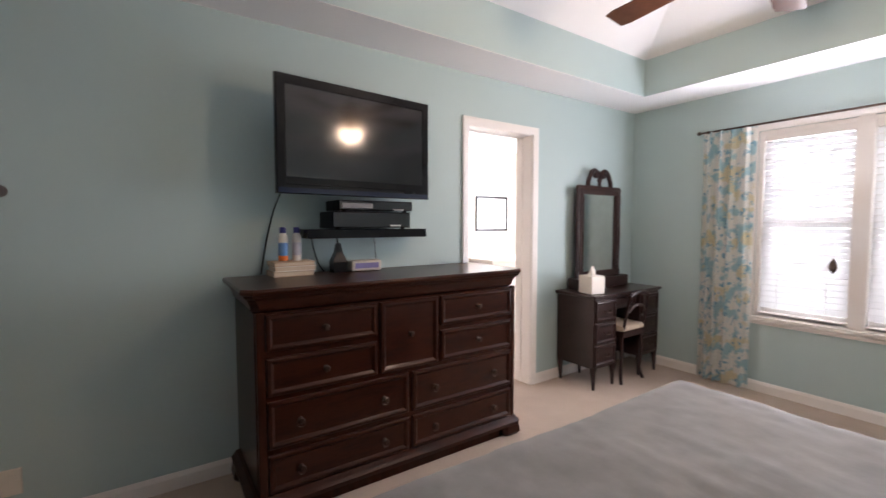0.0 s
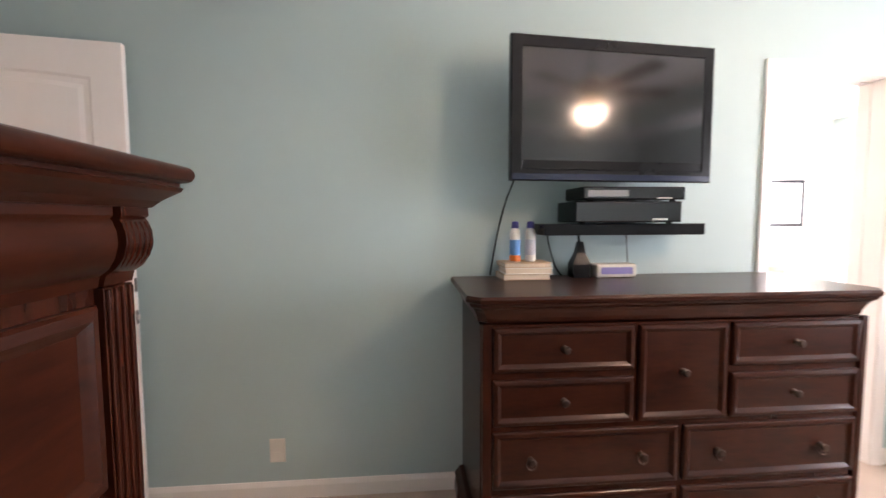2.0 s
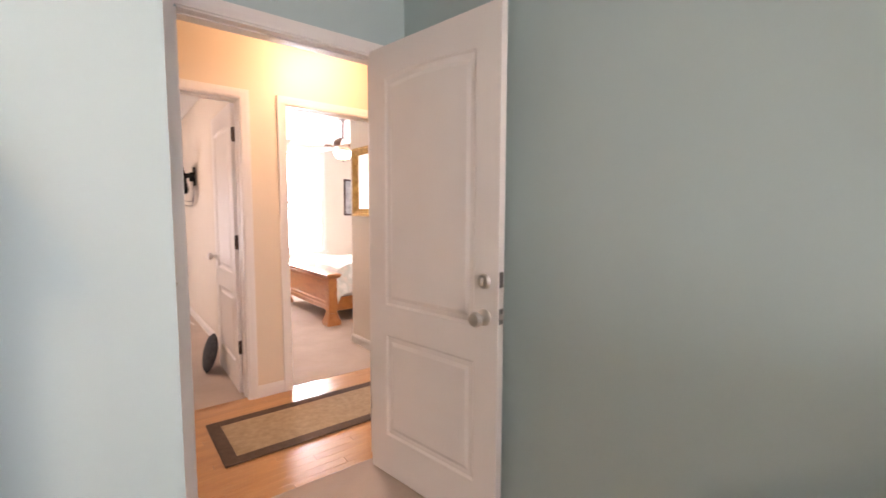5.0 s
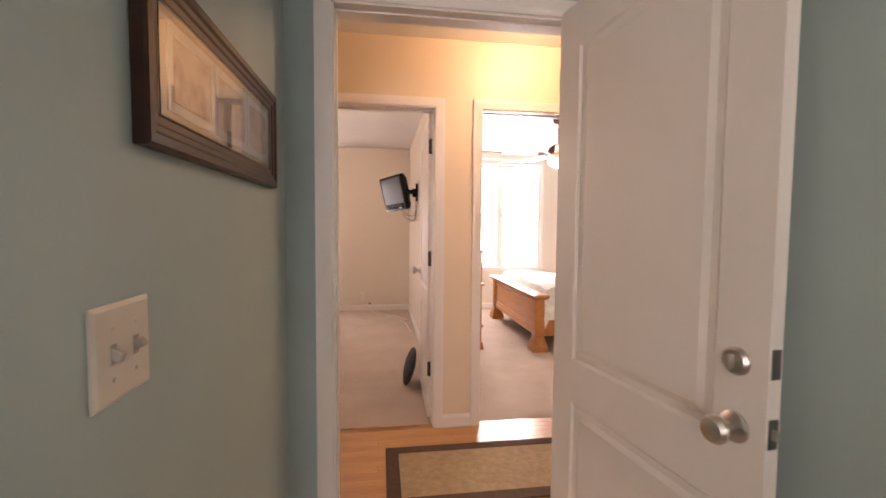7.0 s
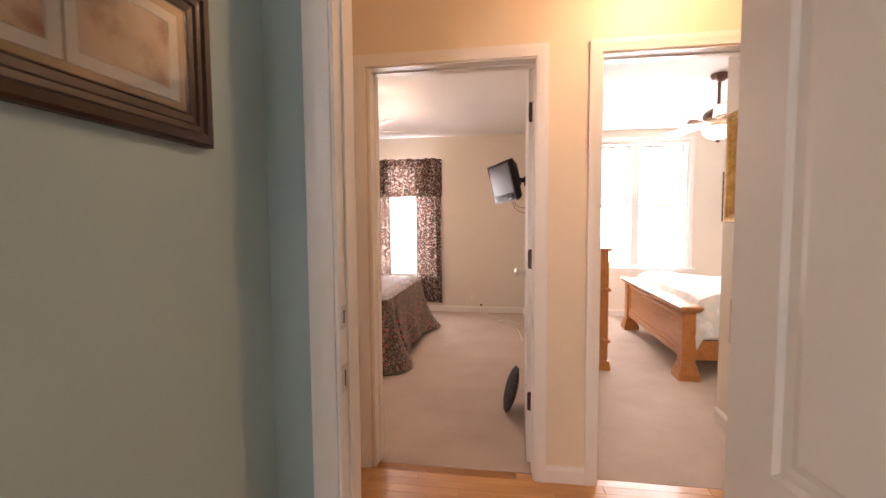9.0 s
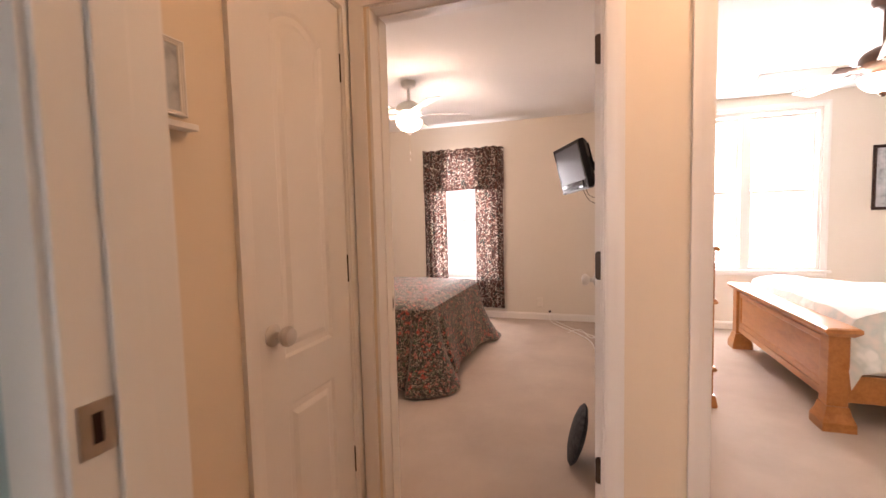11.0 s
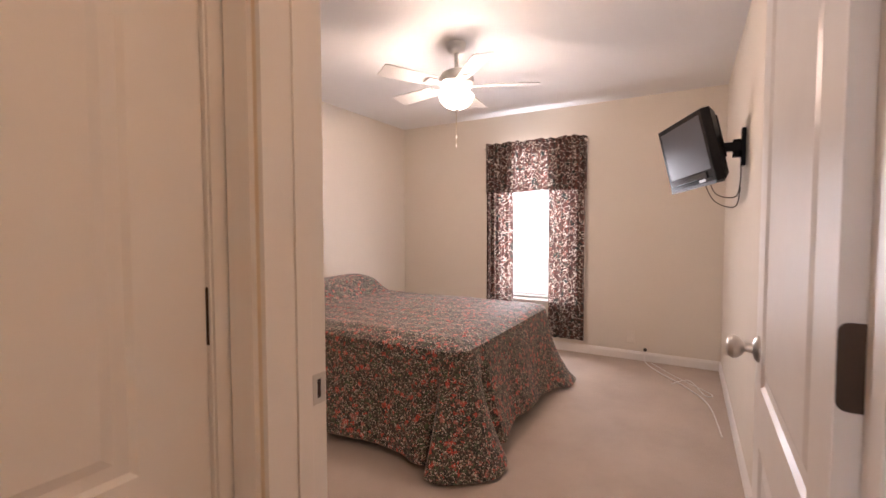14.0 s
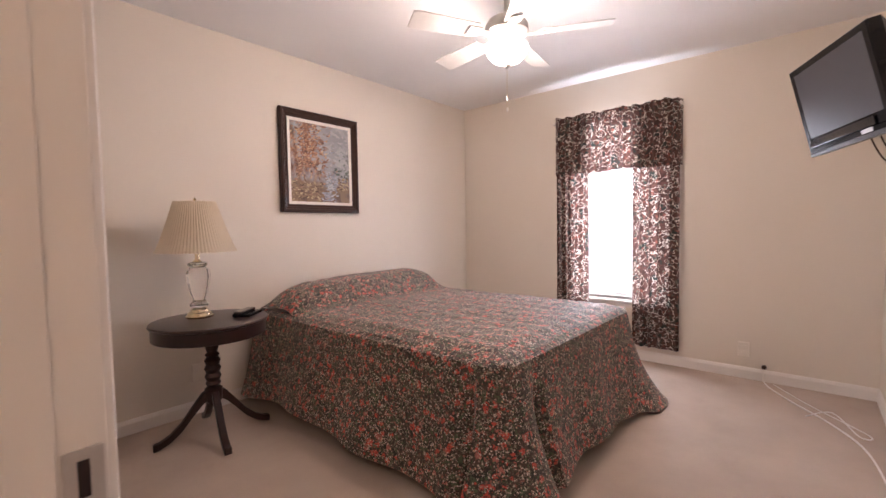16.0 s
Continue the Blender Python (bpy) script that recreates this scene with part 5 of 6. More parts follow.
def grey_bed():
    b = thing("bed", pose(2.93, -3.70, 0), "wide bed under a smooth grey quilted coverlet", "bed")
    hw, ln, top = 0.79, 2.10, 0.66
    def at(u, v):
        x = -hw - 0.30 + 2 * (hw + 0.30) * u
        y = (ln + 0.30) * v
        ex, ey = max(0, abs(x) - hw + 0.05), max(0, y - ln + 0.05)
        e = max(ex, ey)
        z = top + 0.012 * noise.noise(Vector((x * 3, y * 3, 0))) + 0.007 * abs(noise.noise(Vector((x * 9 + 2 * noise.noise(Vector((x * 2, y * 2, 5))), y * 7, 2)))) + 0.003 * noise.noise(Vector((x * 21, y * 17, 4)))
        px = max(-hw, min(hw, x))
        py = min(ln, y)
        drop = 0.05 * min(1, e / 0.06) ** 2 + max(0, e - 0.05) * 1.55
        px += math.copysign(min(0.03, ex), x) if ex else 0
        py += min(0.03, ey)
        return (px + 0.012 * math.sin(y * 14) * (1 if ex > 0.1 else 0), py + 0.012 * math.sin(x * 14) * (1 if ey > 0.1 else 0), z - drop)
    part("coverlet", draped_sheet(110, 110, at), M_QUILT, b, "grey quilted coverlet", True)
    part("mattress", boxed(-hw + 0.03, hw - 0.03, 0.02, ln - 0.03, 0.32, top - 0.025, 0.05), M_WHITEMAT, b)
    part("base", boxed(-hw + 0.04, hw - 0.04, 0.03, ln - 0.05, 0.0, 0.319, 0.01), M_DARKWOOD, b)
    return b


grey_bed()


def ceiling_fan(name, m, blades, phase, blade_mat, body_mat, drop, label, radius, bowl_mat, root=0.13, width=0.065, chain=True):
    """Hangs from the origin; blades at -drop."""
    f = thing(name, m, label, "ceiling fan")
    part("canopy", lathe(bmesh.new(), [(0.065, 0), (0.066, -0.012), (0.055, -0.045), (0.030, -0.060), (0.016, -0.062)], 24), body_mat, f, "", True)
    part("downrod", tube(bmesh.new(), [(0, 0, -0.05), (0, 0, -drop + 0.09)], 0.013, 10), body_mat, f, "", True)
    part("motor", lathe(bmesh.new(), [(0.02, -drop + 0.105), (0.05, -drop + 0.10), (0.095, -drop + 0.075), (0.115, -drop + 0.045), (0.115, -drop + 0.010), (0.095, -drop - 0.015), (0.060, -drop - 0.03), (0.05, -drop - 0.05), (0.001, -drop - 0.05)], 28), body_mat, f, "", True)
    for k in range(blades):
        a = phase + 360 / blades * k
        bm = bmesh.new()
        n = 10
        outline = []
        for i in range(n + 1):
            s = i / n
            x = root + 0.05 + (radius - root - 0.05) * s
            wd = width * (0.80 + 0.25 * s) * (1 if s < 0.93 else 0.86)
            outline.append((x, wd))
        lo = [[(x, -w, -0.003), (x, w, -0.003), (x, w, 0.003), (x, -w, 0.003)] for x, w in outline]
        rings(bm, lo)
        bmesh.ops.transform(bm, matrix=pose(0, 0, -drop, 0, 0, a) @ pose(0, 0, 0, 12, 0, 0), verts=bm.verts[:])
        bl = part("blade", bm, blade_mat, f, "", True)
        bm = boxed(0.10, root + 0.10, -0.016, 0.016, -0.011, -0.005, 0.002)
        box(bm, root + 0.03, root + 0.10, -0.034, 0.034, -0.0105, -0.0045, 0.002)
        bmesh.ops.transform(bm, matrix=pose(0, 0, -drop, 0, 0, a) @ pose(0, 0, 0, 12, 0, 0), verts=bm.verts[:])
        part("blade_iron", bm, body_mat, bl)
    bowl = part("light_bowl", lathe(bmesh.new(), [(0.080, -drop - 0.052), (0.112, -drop - 0.060), (0.116, -drop - 0.070), (0.104, -drop - 0.105), (0.075, -drop - 0.135), (0.036, -drop - 0.152), (0.012, -drop - 0.156)], 32), bowl_mat, f, "glowing frosted glass bowl", True)
    bowl.visible_shadow = False
    part("finial", lathe(bmesh.new(), [(0.022, -drop - 0.154), (0.020, -drop - 0.166), (0.008, -drop - 0.178), (0.001, -drop - 0.182)], 14), body_mat, f, "", True)
    if chain:
        c = part("pull_chain", tube(bmesh.new(), [(0.0, 0, -drop - 0.178), (0.002, 0, -drop - 0.40)], 0.0015, 6), M_BRASS, f)
        for z in (0.33, 0.385):
            part("fob", lathe(bmesh.new(), [(0.001, -drop - z - 0.022), (0.006, -drop - z - 0.016), (0.005, -drop - z), (0.001, -drop - z + 0.006)], 10), M_WHITE, c, "", True)
    return f


M_BOWL = glow("lit_frosted_glass", (1.0, 0.86, 0.66), 9.0)
M_BOWL_WARM = glow("lit_amber_glass", (1.0, 0.64, 0.33), 2.4)
M_FANWHITE = plain("white_fan_enamel", (0.74, 0.72, 0.69), 0.35)
M_FANWALNUT = timber("walnut_blade", (0.05, 0.022, 0.012), (0.12, 0.05, 0.028), (4, 4, 4), 0.4, 0.2)
ceiling_fan("ceiling_fan", pose(3.76, -1.86, 3.155), 5, 84, M_FANWALNUT, M_BRONZE, 0.79, "walnut-bladed ceiling fan with a lit glass bowl", 0.70, M_BOWL_WARM, chain=False)
ceiling_fan("ceiling_fan", pose(-3.275, -2.085, H), 5, 44, M_FANWHITE, M_FANWHITE, 0.27, "white five-blade ceiling fan with a lit glass bowl", 0.54, M_BOWL)
ceiling_fan("ceiling_fan", pose(-2.98, 1.01, H), 5, 196, M_FANWHITE, M_FANWALNUT, 0.37, "brown wood ceiling fan with pale blades", 0.62, M_BOWL, chain=False)

hl = thing("ceiling_light", pose(-0.74, -0.02, H), "round flush ceiling light with a lit glass dome", "ceiling light")
part("base_ring", lathe(bmesh.new(), [(0.155, 0), (0.157, -0.018), (0.145, -0.026), (0.001, -0.026)], 36), M_NICKEL, hl, "", True)
dm = part("dome", lathe(bmesh.new(), [(0.148, -0.024), (0.140, -0.055), (0.110, -0.085), (0.06, -0.103), (0.01, -0.108)], 36), M_BOWL, hl, "glowing frosted dome", True)
dm.visible_shadow = False
part("dome_nut", lathe(bmesh.new(), [(0.012, -0.106), (0.011, -0.118), (0.001, -0.124)], 12), M_NICKEL, hl, "", True)


# ---- bathroom glimpse ----
framed("bath_picture", pose(5.93, 2.598, 1.22), 0.64, 0.54, 0.035, 0.025, "black framed pale print on the bathroom wall", "picture", M_BLACK, M_WHITEMAT, None)
bc = thing("bath_cabinet", pose(5.2, 1.35, 0), "white bathroom cabinet beside the window", "cabinet")
part("body", boxed(0, 1.29, 0, 0.5, 0, 0.86, 0.004), M_WHITE, bc)
part("worktop", boxed(-0.02, 1.295, -0.02, 0.52, 0.86, 0.90, 0.006), M_WHITEMAT, bc)

# ---- hall ----
rug = thing("runner_rug", pose(-0.697, -0.865, 0.0), "tan woven runner rug with a brown border on the oak floor", "rug")
M_RUG = surface("tan_woven_rug", (0.34, 0.25, 0.15), (0.46, 0.35, 0.22), 30, 320, 0.95, 0.95, 0.8, 0.003)
M_RUGEDGE = surface("brown_rug_border", (0.085, 0.052, 0.034), (0.12, 0.075, 0.05), 30, 320, 0.95, 0.95, 0.8, 0.003)
part("field", boxed(-0.20, 0.20, 0.072, 1.95, 0.0005, 0.0095), M_RUG, rug)
bm = bmesh.new()
for b in ((-0.271, 0.271, 0, 0.071), (-0.271, 0.271, 1.951, 2.022), (-0.271, -0.201, 0.0712, 1.9508), (0.201, 0.271, 0.0712, 1.9508)):
    box(bm, *b, 0.0005, 0.011, 0.002)
part("border", bm, M_RUGEDGE, rug)

hp = framed("hall_picture", pose(-0.385, -1.4605, 1.50, 0, 0, 180), 0.112, 0.165, 0.012, 0.014, "small white framed grey photograph on the hall wall", "picture", M_WHITE, M_PHOTO, None)
lg = thing("picture_ledge", pose(-0.43, -1.4615, 1.47), "narrow white ledge under the small photograph", "ledge")
part("board", boxed(-0.075, 0.075, 0, 0.035, 0, 0.014, 0.002), M_WHITE, lg)

# ---- flowered bedroom: window dressing, table, lamp, television ----
M_VINES = cloth("vine_curtain", vines, 0.27)
for y0, y1, z0 in ((-2.65, -2.345, 0.14), (-1.965, -1.612, 0.14)):
    c = thing("curtain", pose(-5.045, y0, z0, 0, 0, 90), "brown vine-patterned curtain beside the bedroom window", "curtain", "vine curtains")
    part("panel", hanging(0, y1 - y0, 0, 1.98, 4, 0.017, 0.25), M_VINES, c, "", True)
vl = thing("valance", pose(-5.01, -2.667, 1.63, 0, 0, 90), "brown vine-patterned gathered valance over the window", "valance")
def valance_at(u, v):
    x = 1.06 * u
    z = 0.52 * v + (0.006 * math.sin(57 * u) + 0.006 * math.sin(23 * u + 1)) * (v > 0.93) + 0.006 * math.sin(13 * u) * (v < 0.1)
    y = 0.013 * math.sin(2 * math.pi * 13 * u + 0.6 * math.sin(7 * u)) + 0.004 * math.sin(2 * math.pi * 31 * u)
    end = max(0, abs(u - 0.5) - 0.485) / 0.015
    return (x, y + 0.10 * end, z)
part("skirt", draped_sheet(160, 10, lambda u, v: valance_at(u, v * 0.9)), M_VINES, vl, "", True)
part("heading", draped_sheet(160, 3, lambda u, v: valance_at(u, 0.9 + 0.1 * v)), M_VINES, vl, "ruffled rod pocket", True)
rd = thing("curtain_rod", pose(-5.03, -2.68, 2.11, 0, 0, 90), "thin white curtain rod inside the valance", "curtain rod")
part("rod", tube(bmesh.new(), [(0, 0.0, 0), (1.08, 0.0, 0)], 0.006, 8), M_WHITE, rd, "", True)
for x in (0.004, 1.066):
    part("bracket", boxed(x, x + 0.01, 0.0, 0.0895, -0.01, 0.01), M_WHITE, rd)


def round_table(m):
    t = thing("round_table", m, "small round dark wood pedestal table beside the bed", "table")
    r = 0.30
    part("top", lathe(bmesh.new(), [(r - 0.02, 0.650), (r - 0.004, 0.654), (r, 0.662), (r - 0.004, 0.670), (r - 0.02, 0.672), (0.001, 0.672)], 48), M_DARKWOOD, t, "polished round top", True)
    part("apron", lathe(bmesh.new(), [(r - 0.018, 0.580), (r - 0.012, 0.585), (r - 0.012, 0.650), (0.02, 0.6495), (0.02, 0.582)], 48), M_DARKWOOD, t, "", True)
    part("pedestal", lathe(bmesh.new(), [(0.03, 0.19), (0.046, 0.215), (0.046, 0.275), (0.030, 0.29), (0.040, 0.305), (0.034, 0.32), (0.043, 0.345), (0.034, 0.365), (0.044, 0.39), (0.034, 0.41), (0.042, 0.435), (0.030, 0.455), (0.038, 0.468), (0.026, 0.482), (0.032, 0.50), (0.040, 0.535), (0.046, 0.582)], 24), M_DARKWOOD, t, "turned pedestal", True)
    for k in range(4):
        a = -10 + 90 * k
        bm = bmesh.new()
        prof = [(0.02, 0.25, 0.034), (0.06, 0.225, 0.034), (0.11, 0.165, 0.030), (0.165, 0.095, 0.026), (0.22, 0.048, 0.022), (0.265, 0.026, 0.020), (0.298, 0.020, 0.021)]
        loops = []
        for x, z, hh in prof:
            loops.append([(x, -0.018, z - hh * 0.9), (x, 0.018, z - hh * 0.9), (x, 0.018, z + hh * 0.9), (x, -0.018, z + hh * 0.9)])
        rings(bm, loops)
        bmesh.ops.transform(bm, matrix=pose(0, 0, 0, 0, 0, a), verts=bm.verts[:])
        bmesh.ops.bevel(bm, geom=bm.edges[:], offset=0.004, segments=1, affect="EDGES")
        part("leg", bm, M_DARKWOOD, t, "splayed curved leg", True)
    return t


round_table(pose(-2.215, -3.385, 0))


def table_lamp(m):
    l = thing("table_lamp", m, "crystal glass table lamp with a pleated cream shade", "lamp")
    part("base", lathe(bmesh.new(), [(0.070, 0), (0.072, 0.010), (0.064, 0.016), (0.062, 0.026), (0.050, 0.034), (0.046, 0.046), (0.034, 0.054), (0.020, 0.056)], 32), M_BRASS, l, "polished brass base", True)
    bm = lathe(bmesh.new(), [(0.022, 0.056), (0.046, 0.064), (0.050, 0.074), (0.034, 0.092), (0.032, 0.105), (0.044, 0.14), (0.058, 0.20), (0.064, 0.24), (0.058, 0.272), (0.038, 0.288), (0.052, 0.300), (0.050, 0.312), (0.020, 0.320)], 14)
    part("glass_body", bm, glass("cut_crystal", (0.97, 0.97, 0.97), 0.03), l, "faceted clear crystal body")
    part("stem", tube(bmesh.new(), [(0, 0, 0.312), (0, 0, 0.67)], 0.004, 8), M_BRASS, l)
    part("collar", lathe(bmesh.new(), [(0.018, 0.315), (0.024, 0.320), (0.012, 0.335), (0.014, 0.39), (0.004, 0.40)], 16), M_BRASS, l, "", True)
    n = 144
    loops = []
    for s in range(7):
        f = s / 6
        r = 0.205 - (0.205 - 0.105) * f ** 0.85
        loops.append([((r + 0.0035 * (k % 2)) * math.cos(2 * math.pi * k / n), (r + 0.0035 * (k % 2)) * math.sin(2 * math.pi * k / n), 0.375 + 0.285 * f) for k in range(n)])
    part("shade", rings(bmesh.new(), loops, caps=False), cloth("pleated_shade", lambda nt, v: ramp(nt, noise_tex(nt, v, 5), [(0.3, (0.73, 0.63, 0.49)), (0.7, (0.78, 0.68, 0.54))]), 0.4), l, "pleated cream cloth shade")
    bm = bmesh.new()
    for k in range(3):
        a = 2 * math.pi * k / 3
        tube(bm, [(0, 0, 0.655), (0.106 * math.cos(a), 0.106 * math.sin(a), 0.657)], 0.002, 6)
    part("spider", bm, M_BRASS, l)
    part("finial", lathe(bmesh.new(), [(0.006, 0.662), (0.009, 0.672), (0.002, 0.685)], 10), M_BRASS, l, "", True)
    return l


table_lamp(pose(-2.195, -3.485, 0.672))
rm = thing("remote_control", pose(-2.385, -3.31, 0.673, 0, 0, 38), "black remote and folded black case on the round table", "remote")
part("case", boxed(-0.09, 0.07, -0.05, 0.05, 0, 0.018, 0.005), M_BLACK, rm)
part("remote_top", boxed(-0.08, 0.085, -0.035, 0.015, 0.0182, 0.034, 0.006), M_SCREEN, rm)


def bracket_tv(m):
    t = thing("small_television", m, "small black television tilted on a wall arm", "television")
    w, h = 0.50, 0.40
    bm = bmesh.new()
    rings(bm, [[(x, y, z) for x, z in ((-w / 2 + i, i), (w / 2 - i, i), (w / 2 - i, h - i), (-w / 2 + i, h - i))] for i, y in ((0.05, 0.095), (0.03, 0.09), (0.0, 0.05), (0.0, 0.004), (0.004, 0.0), (0.026, 0.0), (0.030, 0.004))])
    part("cabinet", bm, M_BLACK, t)
    # screen colour raised to grey to stand for the window reflected in it
    part("screen", boxed(-w / 2 + 0.029, w / 2 - 0.029, 0.001, 0.0035, 0.072, h - 0.028), surface("lcd_reflection_grey", (0.054, 0.055, 0.063), (0.056, 0.057, 0.065), 2.0, 40.0, 0.26, 0.26, 0.0), t, "glossy screen, its grey put in for the window's reflection")
    part("control_strip", boxed(-w / 2 + 0.02, w / 2 - 0.08, -0.003, 0.0025, 0.030, 0.064, 0.002), M_SCREEN, t)
    # silver patch standing in for a reflection low on the black bezel
    part("silver_glint", boxed(w / 2 - 0.16, w / 2 - 0.10, -0.0035, 0.0025, 0.010, 0.026, 0.002), plain("glint_silver", (0.55, 0.55, 0.57), 0.3, 0.6), t, "silver patch put in for a reflection")
    part("lower_lip", boxed(-w / 2 + 0.004, w / 2 - 0.004, -0.004, 0.045, -0.012, 0.006, 0.003), plain("dark_lip", (0.03, 0.03, 0.032), 0.3), t, "dark lower lip")
    part("rear_box", boxed(-0.13, 0.17, 0.095, 0.135, 0.12, 0.36, 0.006), M_BLACK, t)
    return t


tv2 = pose(-3.69, -0.715, 1.487, 13, -3, 27)
bracket_tv(tv2)
am = thing("television_bracket", pose(-3.655, -0.462, 1.70), "black steel wall arm behind the small television", "wall bracket")
part("wall_plate", boxed(-0.035, 0.035, -0.022, -0.001, -0.11, 0.10, 0.004), M_BLACK, am)
part("arm", boxed(-0.022, 0.022, -0.20, -0.018, -0.025, 0.025, 0.003), M_BLACK, am)
part("pivot", lathe(bmesh.new(), [(0.022, -0.06), (0.022, 0.04)], 14, pose(0, -0.04, 0)), M_BLACK, am, "", True)
cable("cable", [(-3.62, -0.64, 1.55), (-3.63, -0.60, 1.44), (-3.67, -0.505, 1.42), (-3.69, -0.480, 1.50), (-3.67, -0.480, 1.60)], 0.003, M_BRONZE, "thin cable looping behind the small television")
cable("cable", [(-3.65, -0.66, 1.52), (-3.70, -0.60, 1.40), (-3.77, -0.495, 1.37), (-3.73, -0.475, 1.48)], 0.003, M_BRONZE, "thin cable hanging below the small television")
cable("floor_cable", [(-5.10, -1.06, 0.10), (-5.04, -1.05, 0.012), (-4.80, -0.92, 0.006), (-4.50, -0.71, 0.006), (-4.20, -0.58, 0.006), (-3.70, -0.53, 0.006)], 0.005, M_WHITE, "white cable lying along the carpet")
cable("floor_cable", [(-5.06, -1.00, 0.006), (-4.75, -0.80, 0.006), (-4.45, -0.56, 0.006), (-4.40, -0.60, 0.006), (-4.7, -0.70, 0.006), (-4.55, -0.82, 0.006)], 0.004, M_WHITE, "white cable in a loose loop on the carpet")
jk = thing("cable_jack", pose(-5.119, -1.06, 0.105, 0, 0, 90), "small dark cable jack at the baseboard", "jack")
part("body", lathe(bmesh.new(), [(0.016, 0), (0.014, 0.02), (0.006, 0.03), (0.001, 0.031)], 12, pose(0, 0, 0, 90, 0, 0)), M_BRONZE, jk, "", True)

# dark round pillow leaning on the bedroom door
M_SPECK = surface("speckled_black_cloth", (0.008, 0.008, 0.010), (0.05, 0.05, 0.055), 45, 200, 0.8, 0.9, 0.5, 0.002)
pl = thing("round_cushion", pose(-1.98, -0.66, 0.0, 0, 0, 2), "dark speckled round cushion leaning on the open door", "cushion")
part("cover", lathe(bmesh.new(), [(0.002, -0.034), (0.09, -0.030), (0.14, -0.016), (0.158, 0.0), (0.14, 0.016), (0.09, 0.030), (0.002, 0.034)], 32, pose(0, 0, 0.153, 75, 0, 0)), M_SPECK, pl, "", True)

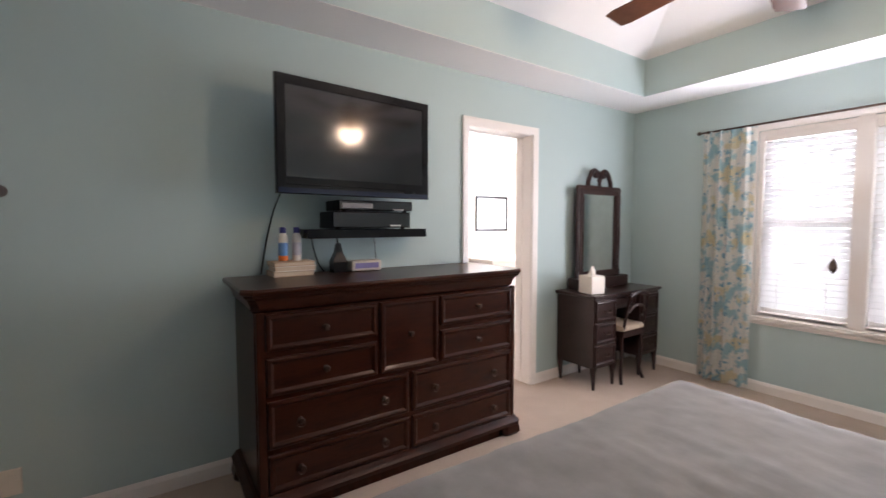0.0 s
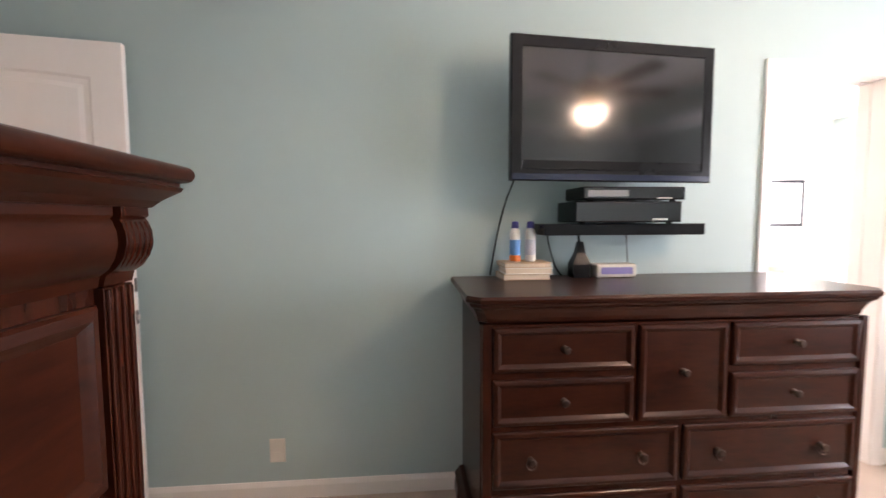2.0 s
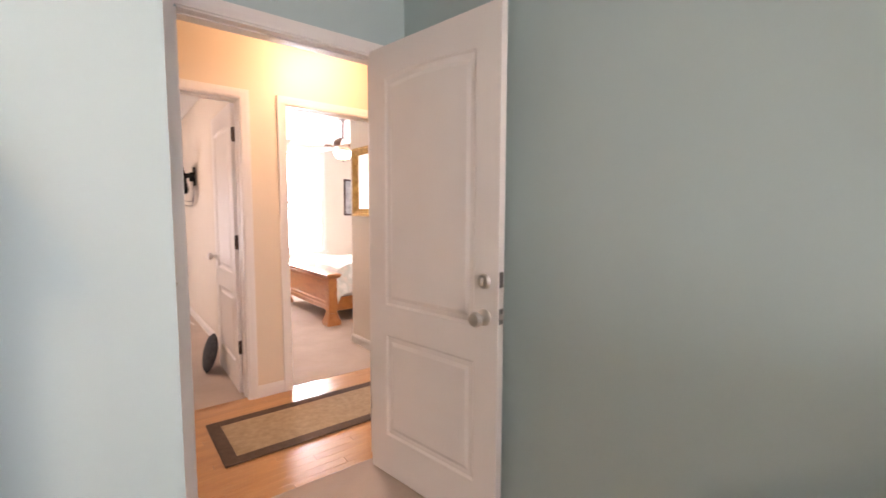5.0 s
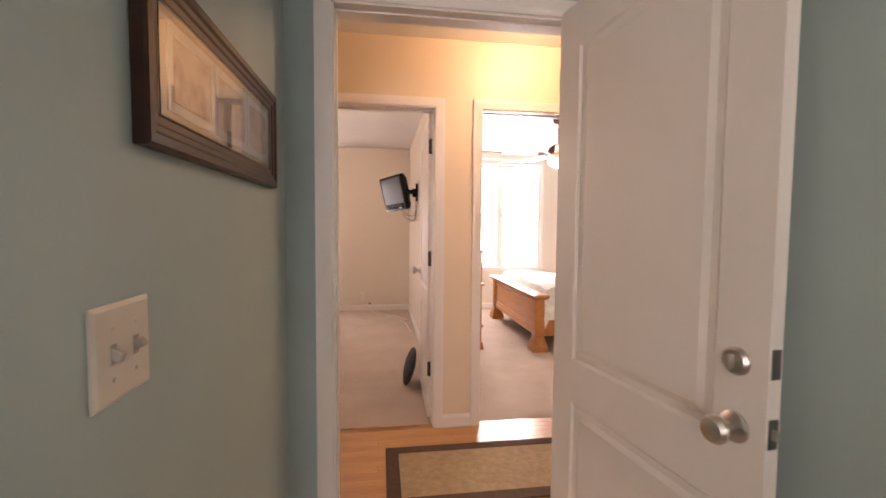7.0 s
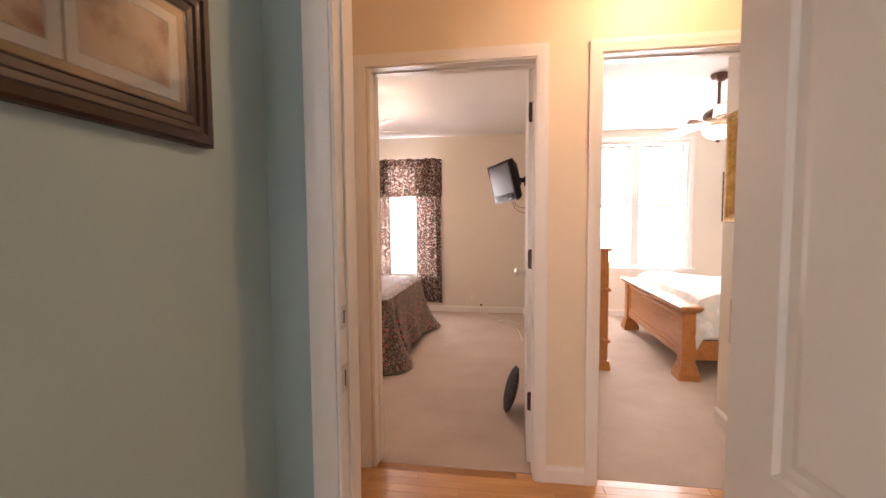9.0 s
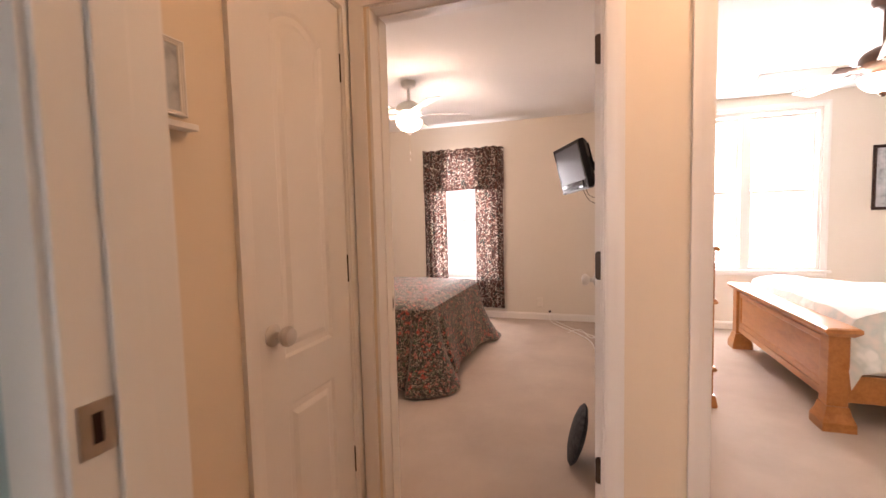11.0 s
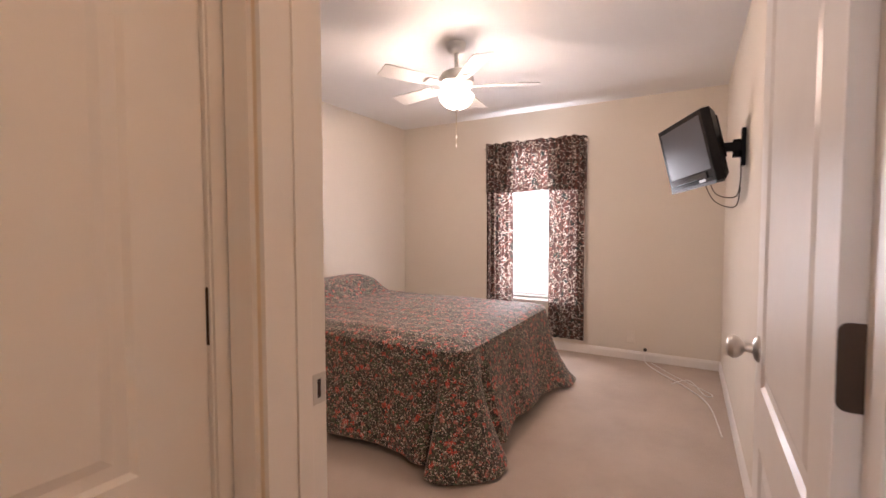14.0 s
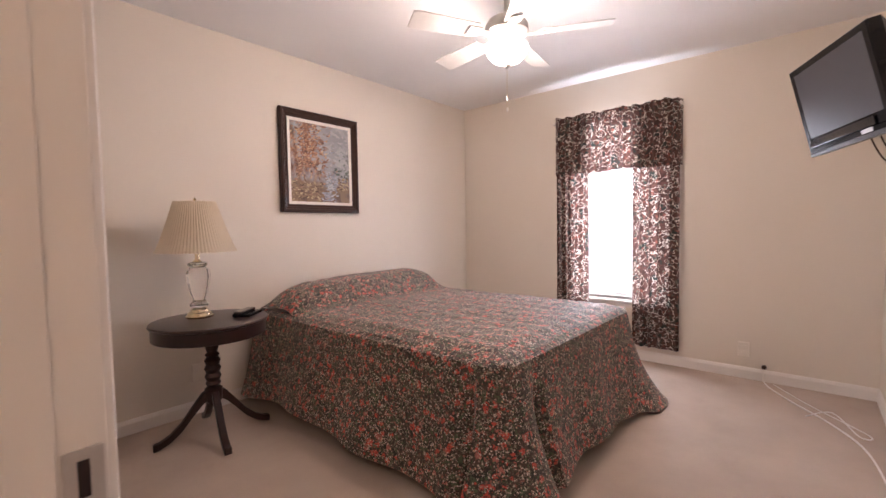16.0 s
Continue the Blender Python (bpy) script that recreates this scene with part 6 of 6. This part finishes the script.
# ---- guest room seen through its door ----
def pine_bed(m):
    b = thing("pine_bed", m, "honey pine bed with panelled footboard and pale quilt", "bed")
    w = 1.72
    for x in (0.0, w - 0.10):
        p = part("foot_post", boxed(x, x + 0.10, -0.05, 0.05, 0.14, 0.55, 0.004), M_PINE, b)
        bm = bmesh.new()
        stack(bm, [(x - 0.03, x + 0.13, -0.08, 0.08, 0), (x - 0.03, x + 0.13, -0.08, 0.08, 0.05), (x - 0.012, x + 0.112, -0.062, 0.062, 0.10), (x - 0.004, x + 0.104, -0.054, 0.054, 0.14)])
        part("foot", bm, M_PINE, p)
    part("footboard_panel", boxed(0.10, w - 0.10, -0.022, 0.022, 0.20, 0.53), M_PINE, b)
    for x0, x1 in ((0.12, w - 0.12),):
        part("moulding", frame_ring(x0, x1, 0.22, 0.52, [(0, 0.0221), (0, 0.034), (0.03, 0.030), (0.04, 0.0221)]), M_PINE, b)
    bm = bmesh.new()
    stack(bm, [(-0.02, w + 0.02, -0.06, 0.06, 0.55), (-0.045, w + 0.045, -0.085, 0.085, 0.575), (-0.045, w + 0.045, -0.085, 0.085, 0.595), (-0.035, w + 0.035, -0.075, 0.075, 0.602)])
    part("cap_rail", bm, M_PINE, b)
    part("bottom_rail", boxed(0.10, w - 0.10, -0.03, 0.03, 0.16, 0.21, 0.004), M_PINE, b)
    for x in (0.02, w - 0.06):
        part("side_rail", boxed(x, x + 0.04, 0.05, 2.0, 0.16, 0.32, 0.004), M_PINE, b)
    part("mattress", boxed(0.06, w - 0.06, 0.07, 2.05, 0.20, 0.56, 0.04), M_WHITEMAT, b)
    def quilt(u, v):
        x = -0.03 + (w + 0.06) * u
        y = 0.045 + 2.0 * v
        e = min(x + 0.03, w + 0.03 - x)
        z = 0.645 + 0.03 * noise.noise(Vector((x * 4, y * 4, 1))) + 0.05 * math.exp(-((y - 0.3) / 0.2) ** 2) - 0.10 * max(0.0, 1 - (y - 0.045) / 0.05)
        if e < 0.08:
            z -= 0.30 * (1 - e / 0.08)
        return (x, y, z)
    part("quilt", draped_sheet(44, 44, quilt), cloth("pale_quilt", lambda nt, v: ramp(nt, noise_tex(nt, v, 5, 3), [(0.42, (0.72, 0.72, 0.70)), (0.5, (0.50, 0.54, 0.52)), (0.6, (0.66, 0.60, 0.56))]), 0.0), b, "rumpled pale quilt", True)
    part("headboard", boxed(0, w, 2.05, 2.11, 0.0, 1.2, 0.01), M_PINE, b)
    return b


pine_bed(pose(-4.45, 0.74, 0))
ch = thing("pine_chest", pose(-3.75, -0.36, 0), "tall honey pine chest against the guest room wall", "chest of drawers")
part("body", boxed(0.02, 0.86, 0, 0.52, 0.08, 1.02, 0.004), M_PINE, ch)
for z, o in ((1.02, 0.0), (0.68, 0.008), (0.24, 0.008), (0.0, 0.004)):
    bm = bmesh.new()
    stack(bm, [(o, 0.88 - o, 0, 0.54 - o, z), (o - 0.006, 0.886 - o, 0, 0.546 - o, z + 0.014), (o + 0.006, 0.874 - o, 0, 0.534 - o, z + (0.03 if z else 0.08))])
    part("moulding", bm, M_PINE, ch)
gm = framed("gilt_mirror", pose(-1.925, 0.639, 1.262), 0.46, 0.64, 0.07, 0.045, "ornate gilt framed mirror on the closet wall", "mirror", M_GOLD, M_MIRROR, None)
framed("guest_picture", pose(-5.119, 2.02, 1.255, 0, 0, 90), 0.40, 0.63, 0.03, 0.02, "dark framed picture beside the guest window", "picture", M_FRAME, M_PHOTO, None)

# ---- oak boards of the hall, last ----
bf = bpy.data.objects["floor_hall"]
board = boxed(-0.0285, 0.0285, -0.45, 0.45, -0.0118, -0.0005, 0.0012)
first = part("plank", board, M_OAK, bf)
first.matrix_basis = pose(-1.23, -1.09, 0)
row = 0
x = -1.23
south, north = -1.545, 3.6
while x < -0.06:
    y = -1.09 + (0.0, 0.41, 0.17, 0.63, 0.29)[row % 5] - 0.9
    while y < 3.7:
        yc = y
        lo, hi = max(yc - 0.45, south), min(yc + 0.45, north)
        if hi - lo > 0.03 and not (row == 0 and abs(yc + 1.09) < 1e-6):
            p = new("plank", first.data)
            p.parent = bf
            p.matrix_basis = pose(x, (lo + hi) / 2, 0) @ Matrix.Diagonal((1, (hi - lo) / 0.9, 1, 1))
        y += 0.9015
    row += 1
    x += 0.0578
